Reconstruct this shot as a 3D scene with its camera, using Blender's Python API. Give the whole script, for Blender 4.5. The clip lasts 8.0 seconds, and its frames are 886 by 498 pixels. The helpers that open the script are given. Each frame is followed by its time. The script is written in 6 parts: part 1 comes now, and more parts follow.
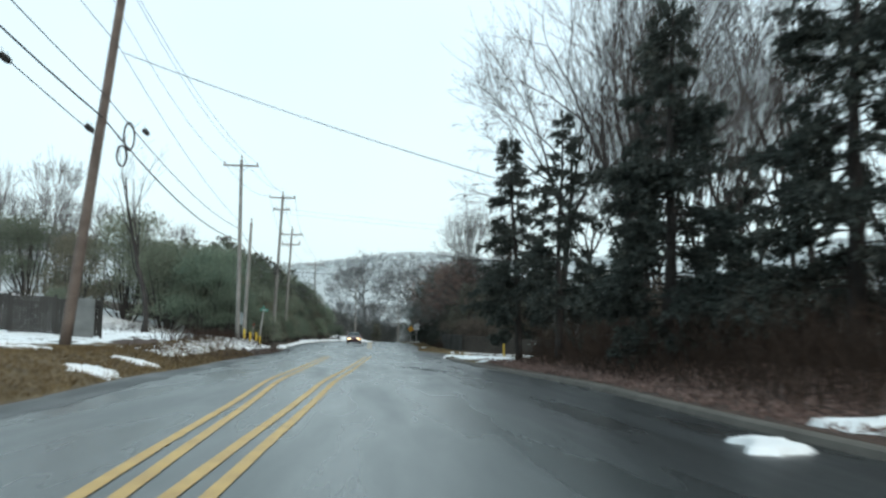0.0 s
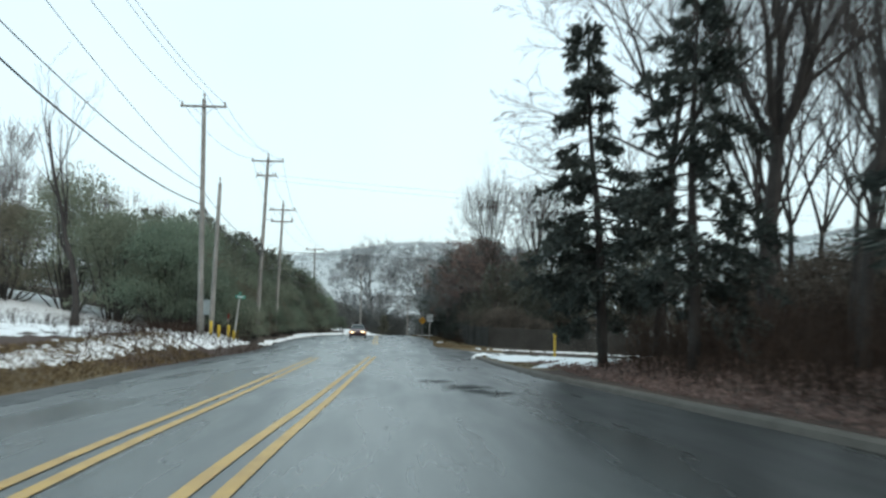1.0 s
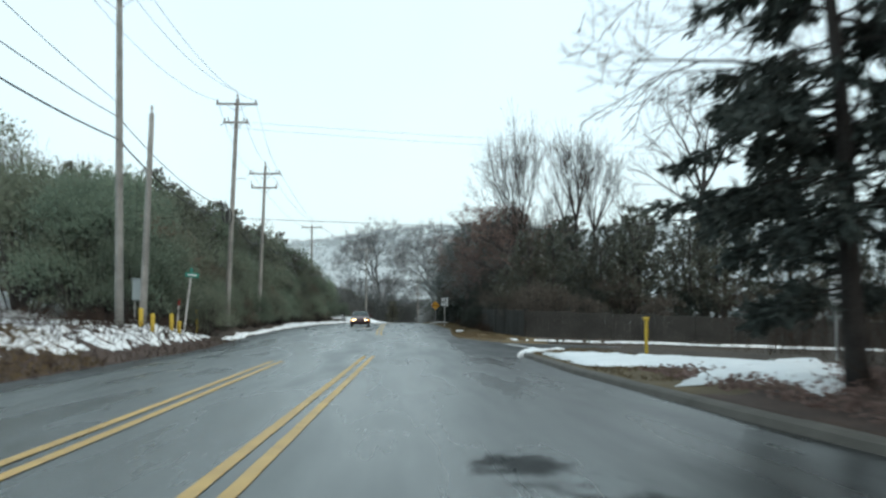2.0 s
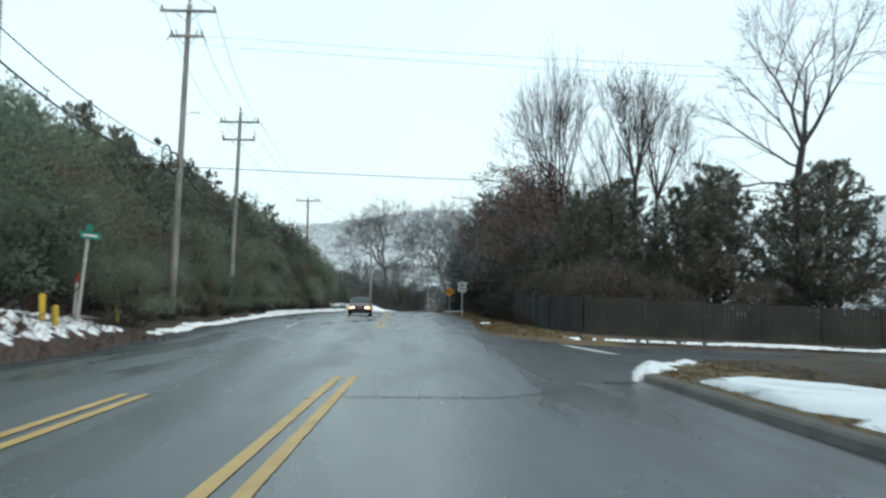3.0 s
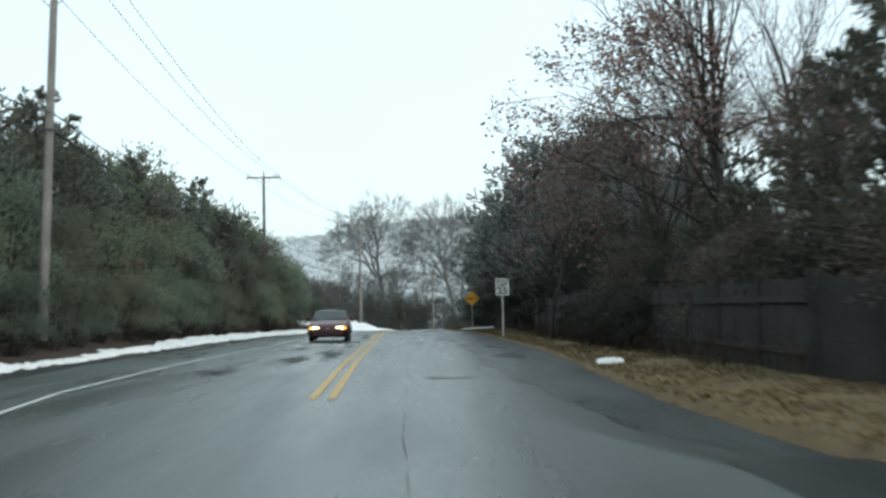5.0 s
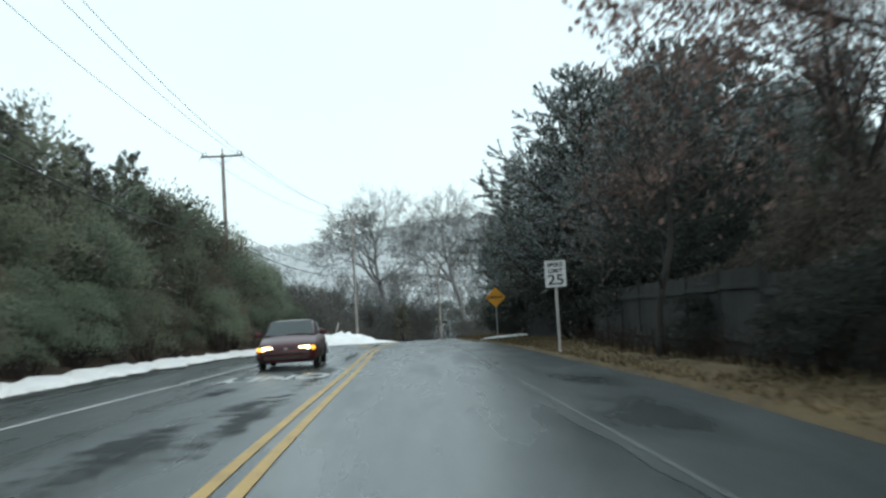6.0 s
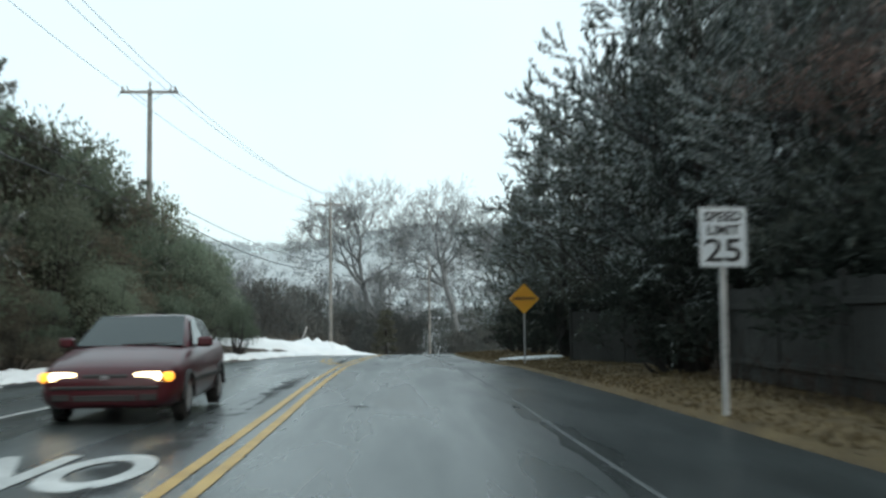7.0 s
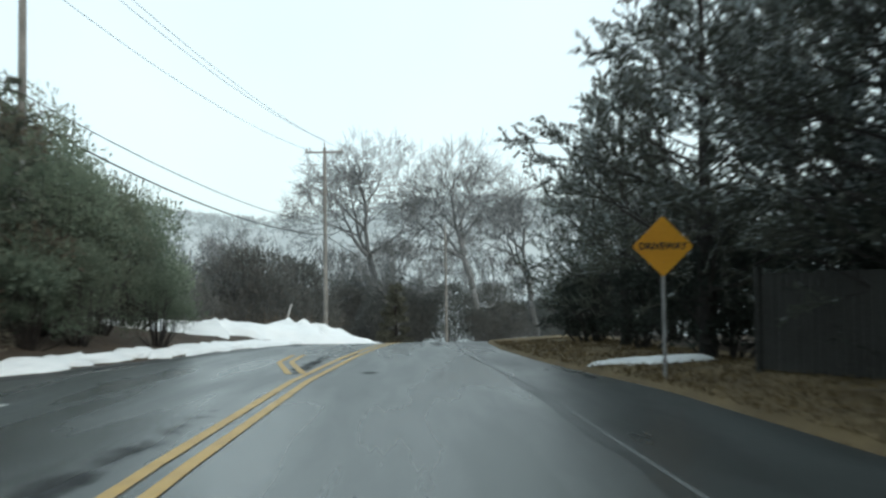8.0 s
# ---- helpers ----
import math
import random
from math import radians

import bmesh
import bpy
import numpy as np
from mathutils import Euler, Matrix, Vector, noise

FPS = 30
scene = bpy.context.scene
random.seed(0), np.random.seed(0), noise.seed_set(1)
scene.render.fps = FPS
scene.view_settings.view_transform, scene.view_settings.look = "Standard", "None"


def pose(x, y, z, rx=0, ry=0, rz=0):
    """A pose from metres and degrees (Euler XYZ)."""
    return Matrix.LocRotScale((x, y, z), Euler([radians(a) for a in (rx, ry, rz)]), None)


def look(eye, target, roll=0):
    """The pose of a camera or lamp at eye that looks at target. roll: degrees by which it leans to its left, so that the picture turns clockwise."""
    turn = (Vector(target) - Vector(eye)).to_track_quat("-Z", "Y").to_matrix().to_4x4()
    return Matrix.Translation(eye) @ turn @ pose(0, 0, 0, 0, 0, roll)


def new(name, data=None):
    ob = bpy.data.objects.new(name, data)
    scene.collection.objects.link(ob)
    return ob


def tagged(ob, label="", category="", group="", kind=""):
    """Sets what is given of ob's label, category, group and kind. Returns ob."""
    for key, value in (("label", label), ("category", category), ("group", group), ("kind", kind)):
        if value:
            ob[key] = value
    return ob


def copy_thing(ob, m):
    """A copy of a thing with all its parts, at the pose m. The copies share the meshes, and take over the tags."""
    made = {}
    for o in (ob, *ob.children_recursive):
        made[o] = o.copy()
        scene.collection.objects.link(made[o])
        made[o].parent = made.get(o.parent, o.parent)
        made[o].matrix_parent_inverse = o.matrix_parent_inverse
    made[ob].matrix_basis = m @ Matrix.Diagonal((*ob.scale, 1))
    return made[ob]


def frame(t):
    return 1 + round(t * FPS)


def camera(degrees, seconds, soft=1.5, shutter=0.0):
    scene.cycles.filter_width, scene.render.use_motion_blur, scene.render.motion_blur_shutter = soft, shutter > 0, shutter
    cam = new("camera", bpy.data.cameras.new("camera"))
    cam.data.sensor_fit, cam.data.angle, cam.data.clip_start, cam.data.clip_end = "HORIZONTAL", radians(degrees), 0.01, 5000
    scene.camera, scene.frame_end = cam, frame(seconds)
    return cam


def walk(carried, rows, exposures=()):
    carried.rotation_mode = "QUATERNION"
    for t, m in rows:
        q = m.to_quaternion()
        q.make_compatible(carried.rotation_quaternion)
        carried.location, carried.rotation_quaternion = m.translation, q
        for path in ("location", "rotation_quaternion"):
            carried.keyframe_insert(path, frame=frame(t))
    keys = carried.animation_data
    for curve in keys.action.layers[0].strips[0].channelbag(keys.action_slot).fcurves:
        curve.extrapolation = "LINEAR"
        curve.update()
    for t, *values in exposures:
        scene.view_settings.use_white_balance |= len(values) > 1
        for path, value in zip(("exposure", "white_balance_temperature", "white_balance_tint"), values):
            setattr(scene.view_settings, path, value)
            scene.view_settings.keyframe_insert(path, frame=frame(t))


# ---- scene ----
cam = camera(46.6, 8.0, soft=2.5, shutter=0.4)
METRES, EYE, TILT, LEAN, TURN = 131.0, 1.3, 0.0, 0.0, -3.3
ROWS = [
    (0.0, 0.0, 0.0, 0.0, -0.1, 3.93, -1.5),
    (0.5, -0.0039, 0.0656, -0.0008, 0.25, 3.83, -1.06),
    (1.0, -0.0075, 0.1307, -0.0021, 0.33, 3.49, -1.17),
    (1.5, -0.0105, 0.1958, -0.0026, 1.32, 2.99, 0.07),
    (2.0, -0.0134, 0.2597, -0.0048, 0.87, 2.73, -0.13),
    (2.2, -0.0148, 0.2848, -0.0053, 1.08, 2.25, -0.07),
    (3.3, -0.0222, 0.4207, -0.0084, 1.22, 2.11, -1.12),
    (3.5, -0.0235, 0.4454, -0.0089, 1.11, 2.19, -1.26),
    (4.0, -0.0272, 0.5073, -0.0102, 1.02, 2.41, -0.06),
    (4.5, -0.0312, 0.5688, -0.0117, 0.83, 2.11, -0.09),
    (5.0, -0.0348, 0.6295, -0.012, 1.36, 2.91, 1.09),
    (5.2, -0.0361, 0.654, -0.0123, 1.95, 3.61, 0.58),
    (6.3, -0.0434, 0.7903, -0.0137, 1.47, 3.15, 3.9),
    (6.5, -0.0447, 0.8151, -0.014, 0.96, 4.45, 1.73),
    (7.0, -0.0482, 0.8765, -0.0148, 0.83, 3.74, 0.57),
    (7.5, -0.0515, 0.9374, -0.0157, 1.4, 2.47, 0.99),
    (8.0, -0.055, 0.9983, -0.016, 1.49, 2.47, 0.73),
]
walk(cam, [(t, pose(0, 0, EYE, TILT, LEAN, TURN) @ pose(METRES * x, METRES * y, METRES * z, 90 + pitch, roll, yaw)) for t, x, y, z, yaw, pitch, roll in ROWS],
     exposures=[(0.0, 0.03, 6500, 10), (2.0, 0.03, 6550, 10), (3.5, 0.08, 6450, 10), (5.0, 0.08, 6600, 10), (6.5, 0.08, 6600, 10), (8.0, 0.03, 6700, 10)])

# ---- world and light: an overcast winter sky ----
world = bpy.data.worlds.new("overcast_sky")
scene.world = world
world.use_nodes = True
wn, wl = world.node_tree.nodes, world.node_tree.links
wn.clear()
w_out = wn.new("ShaderNodeOutputWorld")
w_sky = wn.new("ShaderNodeTexSky")
w_sky.sky_type, w_sky.sun_disc = "NISHITA", False
w_sky.sun_elevation, w_sky.sun_rotation = radians(32), radians(150)
w_sky.dust_density, w_sky.air_density = 4.0, 1.0
w_bg = wn.new("ShaderNodeBackground")
w_bg.inputs["Strength"].default_value = 0.05
w_cloud = wn.new("ShaderNodeBackground")
w_tex = wn.new("ShaderNodeTexCoord")
w_noise = wn.new("ShaderNodeTexNoise")
w_noise.inputs["Scale"].default_value, w_noise.inputs["Detail"].default_value = 1.6, 4.0
w_ramp = wn.new("ShaderNodeValToRGB")
w_ramp.color_ramp.elements[0].color = (0.64, 0.82, 0.86, 1)
w_ramp.color_ramp.elements[1].color = (0.755, 0.93, 0.965, 1)
w_ramp.color_ramp.elements[0].position, w_ramp.color_ramp.elements[1].position = 0.3, 0.65
w_add = wn.new("ShaderNodeAddShader")
wl.new(w_tex.outputs["Generated"], w_noise.inputs["Vector"])
wl.new(w_noise.outputs["Fac"], w_ramp.inputs["Fac"])
wl.new(w_ramp.outputs["Color"], w_cloud.inputs["Color"])
w_cloud.inputs["Strength"].default_value = 1.0
wl.new(w_sky.outputs["Color"], w_bg.inputs["Color"])
wl.new(w_bg.outputs["Background"], w_add.inputs[0])
wl.new(w_cloud.outputs["Background"], w_add.inputs[1])
wl.new(w_add.outputs["Shader"], w_out.inputs["Surface"])

sun_data = bpy.data.lights.new("sun", "SUN")
sun_data.energy, sun_data.angle, sun_data.color = 0.5, radians(25), (1.0, 0.97, 0.93)
sun = new("sun", sun_data)
sun.matrix_basis = look((20, -40, 40), (0, 0, 0))


# ---- materials ----
def material(name, low, high, scale=3.0, rough=0.8, bump=0.0, fine=40.0, island=0.0, metal=0.0, rough_low=None, spec=0.5, detail=5.0, coat=0.0, stretch=1.0, dark_side=None, edges=(0.34, 0.66), tint=None, thin=0.0):
    """Two colours mixed by a coarse and a fine noise in metres, with relief; island: brightness spread from piece to piece; tint: (second tone, how far a copy may lean to it, brightness spread); thin: how much light shines through."""
    m = bpy.data.materials.new(name)
    m.use_nodes = True
    n, l = m.node_tree.nodes, m.node_tree.links
    b = n["Principled BSDF"]
    geo = n.new("ShaderNodeNewGeometry")
    c1, c2 = n.new("ShaderNodeTexNoise"), n.new("ShaderNodeTexNoise")
    for node, s in ((c1, scale), (c2, fine)):
        node.inputs["Scale"].default_value, node.inputs["Detail"].default_value = s, detail
        l.new(geo.outputs["Position"], node.inputs["Vector"])
    if stretch != 1.0:
        mp = n.new("ShaderNodeMapping")
        mp.inputs["Scale"].default_value = (1.0, stretch, 1.0)
        l.new(geo.outputs["Position"], mp.inputs["Vector"])
        l.new(mp.outputs["Vector"], c1.inputs["Vector"])
    mix = n.new("ShaderNodeMath")
    mix.operation = "MULTIPLY_ADD"
    mix.inputs[1].default_value = 0.45
    half = n.new("ShaderNodeMath")
    half.operation = "MULTIPLY"
    half.inputs[1].default_value = 0.55
    l.new(c1.outputs["Fac"], half.inputs[0])
    l.new(c2.outputs["Fac"], mix.inputs[0])
    l.new(half.outputs["Value"], mix.inputs[2])
    ramp = n.new("ShaderNodeValToRGB")
    ramp.color_ramp.elements[0].position, ramp.color_ramp.elements[1].position = edges
    ramp.color_ramp.elements[0].color, ramp.color_ramp.elements[1].color = (*low, 1), (*high, 1)
    l.new(mix.outputs["Value"], ramp.inputs["Fac"])
    colour = ramp.outputs["Color"]
    if tint:
        tone, lean_to, spread = tint
        info = n.new("ShaderNodeObjectInfo")
        far, blend = n.new("ShaderNodeMath"), n.new("ShaderNodeMixRGB")
        far.operation = "MULTIPLY"
        far.inputs[1].default_value = lean_to
        blend.inputs["Color2"].default_value = (*tone, 1)
        l.new(info.outputs["Random"], far.inputs[0])
        l.new(far.outputs["Value"], blend.inputs["Fac"])
        l.new(colour, blend.inputs["Color1"])
        shift, span, vary = n.new("ShaderNodeMath"), n.new("ShaderNodeMapRange"), n.new("ShaderNodeHueSaturation")
        shift.operation = "MULTIPLY"
        shift.inputs[1].default_value = 7.31
        wrap = n.new("ShaderNodeMath")
        wrap.operation = "FRACT"
        l.new(info.outputs["Random"], shift.inputs[0])
        l.new(shift.outputs["Value"], wrap.inputs[0])
        l.new(wrap.outputs["Value"], span.inputs["Value"])
        span.inputs["To Min"].default_value, span.inputs["To Max"].default_value = 1 - spread, 1 + spread
        l.new(span.outputs["Result"], vary.inputs["Value"])
        l.new(blend.outputs["Color"], vary.inputs["Color"])
        colour = vary.outputs["Color"]
    if island:
        hsv = n.new("ShaderNodeHueSaturation")
        rng = n.new("ShaderNodeMapRange")
        rng.inputs["To Min"].default_value, rng.inputs["To Max"].default_value = 1 - island, 1 + island
        l.new(geo.outputs["Random Per Island"], rng.inputs["Value"])
        l.new(rng.outputs["Result"], hsv.inputs["Value"])
        l.new(colour, hsv.inputs["Color"])
        colour = hsv.outputs["Color"]
    if dark_side:
        lo_x, hi_x, tone = dark_side
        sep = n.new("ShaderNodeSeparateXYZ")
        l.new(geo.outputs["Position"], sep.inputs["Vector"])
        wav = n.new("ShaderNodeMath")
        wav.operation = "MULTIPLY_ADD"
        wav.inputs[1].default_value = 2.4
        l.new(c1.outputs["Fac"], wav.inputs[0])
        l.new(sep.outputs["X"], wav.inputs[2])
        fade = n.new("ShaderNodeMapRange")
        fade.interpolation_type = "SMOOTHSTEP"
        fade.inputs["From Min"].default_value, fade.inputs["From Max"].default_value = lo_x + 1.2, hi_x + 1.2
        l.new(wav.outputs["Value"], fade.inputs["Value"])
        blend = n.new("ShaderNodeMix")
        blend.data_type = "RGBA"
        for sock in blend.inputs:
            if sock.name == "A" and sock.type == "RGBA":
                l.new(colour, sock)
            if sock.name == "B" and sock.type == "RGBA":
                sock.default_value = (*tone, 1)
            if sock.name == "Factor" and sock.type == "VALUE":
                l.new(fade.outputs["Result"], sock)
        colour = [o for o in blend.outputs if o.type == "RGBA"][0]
    l.new(colour, b.inputs["Base Color"])
    b.inputs["Metallic"].default_value = metal
    b.inputs["Specular IOR Level"].default_value = spec
    b.inputs["Coat Weight"].default_value = coat
    if rough_low is None:
        b.inputs["Roughness"].default_value = rough
    else:
        rr = n.new("ShaderNodeMapRange")
        rr.inputs["From Min"].default_value, rr.inputs["From Max"].default_value = 0.35, 0.65
        rr.inputs["To Min"].default_value, rr.inputs["To Max"].default_value = rough_low, rough
        l.new(c1.outputs["Fac"], rr.inputs["Value"])
        l.new(rr.outputs["Result"], b.inputs["Roughness"])
    if thin:
        through_leaf, both = n.new("ShaderNodeBsdfTranslucent"), n.new("ShaderNodeMixShader")
        both.inputs["Fac"].default_value = thin
        l.new(colour, through_leaf.inputs["Color"])
        l.new(b.outputs["BSDF"], both.inputs[1])
        l.new(through_leaf.outputs["BSDF"], both.inputs[2])
        l.new(both.outputs["Shader"], n["Material Output"].inputs["Surface"])
    if bump:
        bp = n.new("ShaderNodeBump")
        bp.inputs["Strength"].default_value, bp.inputs["Distance"].default_value = bump, 0.02
        l.new(c2.outputs["Fac"], bp.inputs["Height"])
        l.new(bp.outputs["Normal"], b.inputs["Normal"])
    return m


def stain(name, colour, rough, grain, cover=0.68):
    """A dark stain that thins out towards its ragged rim."""
    m = material(name, colour, tuple(c * 1.9 for c in colour), 2.0, rough, 0.3, 45, spec=0.12)
    n, l = m.node_tree.nodes, m.node_tree.links
    tc, sub, ln = n.new("ShaderNodeTexCoord"), n.new("ShaderNodeVectorMath"), n.new("ShaderNodeVectorMath")
    sub.operation, ln.operation = "SUBTRACT", "LENGTH"
    sub.inputs[1].default_value = (0.5, 0.5, 0.5)
    flat = n.new("ShaderNodeVectorMath")
    flat.operation = "MULTIPLY"
    flat.inputs[1].default_value = (1, 1, 0)
    l.new(tc.outputs["Generated"], sub.inputs[0])
    l.new(sub.outputs["Vector"], flat.inputs[0])
    l.new(flat.outputs["Vector"], ln.inputs[0])
    geo, nz, add = n.new("ShaderNodeNewGeometry"), n.new("ShaderNodeTexNoise"), n.new("ShaderNodeMath")
    nz.inputs["Scale"].default_value, nz.inputs["Detail"].default_value = grain, 8.0
    nz.inputs["Roughness"].default_value = 0.65
    l.new(geo.outputs["Position"], nz.inputs["Vector"])
    add.operation = "MULTIPLY_ADD"
    add.inputs[1].default_value = 1.05
    l.new(nz.outputs["Fac"], add.inputs[0])
    l.new(ln.outputs["Value"], add.inputs[2])
    fade = n.new("ShaderNodeMapRange")
    fade.interpolation_type = "SMOOTHSTEP"
    fade.inputs["From Min"].default_value, fade.inputs["From Max"].default_value = 0.62, 0.84
    fade.inputs["To Min"].default_value, fade.inputs["To Max"].default_value = cover, 0.0
    l.new(add.outputs["Value"], fade.inputs["Value"])
    l.new(fade.outputs["Result"], n["Principled BSDF"].inputs["Alpha"])
    return m


def glow(name, colour, strength):
    m = bpy.data.materials.new(name)
    m.use_nodes = True
    b = m.node_tree.nodes["Principled BSDF"]
    b.inputs["Base Color"].default_value = (*colour, 1)
    b.inputs["Emission Color"].default_value = (*colour, 1)
    b.inputs["Emission Strength"].default_value = strength
    return m


ASPHALT = material("wet_asphalt", (0.0275, 0.0352, 0.0362), (0.0615, 0.0747, 0.0755), 0.9, 0.40, 0.16, 60, rough_low=0.20, stretch=0.10)
# the same asphalt, going darker towards the right-hand kerb
EDGE_DARK_ASPHALT = material("wet_asphalt_darker_to_right", (0.0275, 0.0352, 0.0362), (0.0615, 0.0747, 0.0755), 0.9, 0.40, 0.16, 60, rough_low=0.20, stretch=0.10, dark_side=(1.0, 3.1, (0.013, 0.015, 0.016)))
SHOULDER = material("dark_wet_asphalt", (0.0105, 0.0130, 0.0138), (0.0255, 0.0300, 0.0308), 0.8, 0.5, 0.15, 55, spec=0.22, rough_low=0.3, stretch=0.2)
VERGE_ASPHALT = material("damp_shoulder_asphalt", (0.017, 0.0215, 0.0225), (0.039, 0.047, 0.048), 0.8, 0.45, 0.15, 55, spec=0.3, rough_low=0.26, stretch=0.2)
TAR = material("tar_patch", (0.026, 0.03, 0.031), (0.052, 0.058, 0.059), 1.5, 0.6, 0.3, 50)
POTHOLE = stain("wet_pothole_stain", (0.010, 0.0115, 0.012), 0.8, 2.6, 0.58)
CRACK = stain("worn_sealed_crack", (0.019, 0.021, 0.022), 0.6, 1.8, 0.42)
SMEAR = stain("dark_damp_smear", (0.017, 0.019, 0.02), 0.6, 1.8)
YELLOW = material("yellow_road_paint", (0.345, 0.205, 0.048), (0.56, 0.362, 0.09), 2.0, 0.5, 0.2, 25)
FADED_LINE = material("faded_white_road_paint", (0.045, 0.052, 0.054), (0.085, 0.095, 0.098), 2.0, 0.5, 0.2, 20)
WHITE_LINE = material("worn_white_road_paint", (0.3, 0.32, 0.32), (0.62, 0.64, 0.64), 2.0, 0.5, 0.2, 20)
CONCRETE = material("dirty_concrete", (0.055, 0.05, 0.042), (0.12, 0.11, 0.095), 1.5, 0.85, 0.4, 30)
DIRT = material("ground_litter", (0.02352, 0.0168, 0.01176), (0.0714, 0.04872, 0.03024), 0.8, 0.95, 0.8, 22)
LITTER = material("brown_leaf_litter", (0.0252, 0.01344, 0.00924), (0.0714, 0.03864, 0.0252), 1.2, 0.9, 0.9, 18)
DEAD_GRASS = material("dead_grass", (0.063, 0.04368, 0.021), (0.1596, 0.1134, 0.05208), 0.9, 0.95, 0.7, 26)
GRASS_BLADE = material("dry_grass_blades", (0.063, 0.04452, 0.021), (0.168, 0.1218, 0.0588), 1.0, 0.9, 0, 30, island=0.35)
SNOW = material("old_snow", (0.72, 0.75, 0.77), (0.86, 0.88, 0.89), 1.2, 0.7, 0.5, 16)
PATCHY_SNOW = material("patchy_old_snow_on_litter", (0.05, 0.038, 0.026), (0.78, 0.81, 0.83), 0.45, 0.8, 0.5, 7, edges=(0.40, 0.44))
BARK = material("dark_bark", (0.017, 0.015, 0.0145), (0.052, 0.047, 0.044), 2.5, 0.95, 0.8, 30)
TWIG = material("grey_brown_twigs", (0.03528, 0.03108, 0.0294), (0.0798, 0.0714, 0.0672), 1.0, 0.95, 0, 20, island=0.25)
# twigs of the left-hand wood, with its haze painted in as paler grey
GREY_TWIG = material("pale_grey_twigs", (0.1, 0.098, 0.099), (0.2, 0.195, 0.196), 0.6, 0.95, 0, 12, island=0.2)
# growth beyond the bend: leaf and twig colours lightened to paint in haze
FAR_GREEN = material("haze_paled_evergreen", (0.105, 0.118, 0.115), (0.19, 0.205, 0.20), 0.25, 0.9, 0, 2, island=0.1, spec=0.2, tint=((0.16, 0.145, 0.13), 0.5, 0.2), thin=0.4)
HAZE_TWIG = material("haze_paled_twigs", (0.115, 0.123, 0.128), (0.205, 0.216, 0.222), 0.3, 0.95, 0, 6, island=0.15, spec=0.2)
# pale greys for the far hill: the distance haze is painted into them
HILL_WOOD = material("haze_painted_far_wood", (0.42, 0.455, 0.468), (0.48, 0.515, 0.528), 0.05, 1.0, 0, 0.6, island=0.06, spec=0.0, thin=0.4)
HILL_GROUND = material("haze_painted_wood_floor", (0.42, 0.46, 0.475), (0.52, 0.56, 0.575), 0.05, 1.0, 0, 0.4, spec=0.0)
SPRUCE = material("spruce_needles", (0.029, 0.039, 0.035), (0.086, 0.102, 0.093), 1.2, 0.75, 0, 12, island=0.4, spec=0.35, thin=0.2)
PINE = material("pine_needles", (0.062, 0.074, 0.060), (0.165, 0.182, 0.156), 1.0, 0.75, 0, 12, island=0.2, spec=0.3, tint=((0.125, 0.115, 0.085), 0.5, 0.2), thin=0.35)
# darker than the spruce green, with the shade of dense growth in its colour
UNDER = material("shade_darkened_evergreen", (0.018, 0.024, 0.020), (0.056, 0.066, 0.057), 1.2, 0.85, 0, 12, island=0.3, spec=0.25, thin=0.2)
UNDER_BROWN = material("withered_undergrowth", (0.072, 0.062, 0.053), (0.165, 0.142, 0.12), 1.0, 0.85, 0, 10, island=0.3, spec=0.25, thin=0.35)
DARK_PINE = material("dark_pine_needles", (0.034, 0.046, 0.038), (0.105, 0.126, 0.108), 1.0, 0.75, 0, 12, island=0.25, spec=0.3, thin=0.25)
HEDGE = material("evergreen_hedge_leaves", (0.116, 0.164, 0.122), (0.236, 0.296, 0.226), 0.35, 0.8, 0, 5, island=0.12, spec=0.25, tint=((0.205, 0.186, 0.142), 0.5, 0.26), thin=0.48)
HEDGE_BROWN = material("winter_brown_foliage", (0.115, 0.098, 0.078), (0.225, 0.19, 0.148), 0.5, 0.85, 0, 6, island=0.18, spec=0.25, tint=((0.13, 0.14, 0.105), 0.6, 0.2), thin=0.42)
OAK_LEAF = material("withered_oak_leaves", (0.150, 0.098, 0.086), (0.31, 0.218, 0.192), 0.8, 0.8, 0, 10, island=0.35, spec=0.3, thin=0.45)
SNOW_TUFT = material("snow_on_needles", (0.24, 0.285, 0.295), (0.48, 0.53, 0.55), 1.0, 0.8, 0, 10, island=0.2)
BRUSH = material("bare_brush_stems", (0.022, 0.0145, 0.011), (0.054, 0.036, 0.027), 1.0, 0.9, 0, 14, island=0.35, spec=0.25)
POLE_WOOD = material("weathered_pole_wood", (0.13, 0.128, 0.12), (0.3, 0.295, 0.28), 1.4, 0.9, 0.6, 30)
POLE_BROWN = material("reddish_pole_wood", (0.066, 0.05, 0.043), (0.17, 0.137, 0.12), 1.4, 0.9, 0.6, 30)
CABLE = material("black_cable", (0.012, 0.012, 0.013), (0.03, 0.03, 0.032), 2, 0.6)
WIRE = material("grey_wire", (0.17, 0.175, 0.18), (0.28, 0.285, 0.29), 2, 0.6)
CERAMIC = material("insulator_ceramic", (0.16, 0.15, 0.15), (0.3, 0.29, 0.28), 3, 0.35)
STEEL = material("galvanised_steel", (0.30, 0.31, 0.32), (0.46, 0.47, 0.48), 4, 0.5, 0.1, 30, metal=0.5)
SIGN_WHITE = material("white_sign_sheet", (0.5, 0.55, 0.58), (0.63, 0.67, 0.69), 2, 0.45)
SIGN_BLACK = material("black_sign_ink", (0.012, 0.013, 0.014), (0.03, 0.03, 0.032), 4, 0.5)
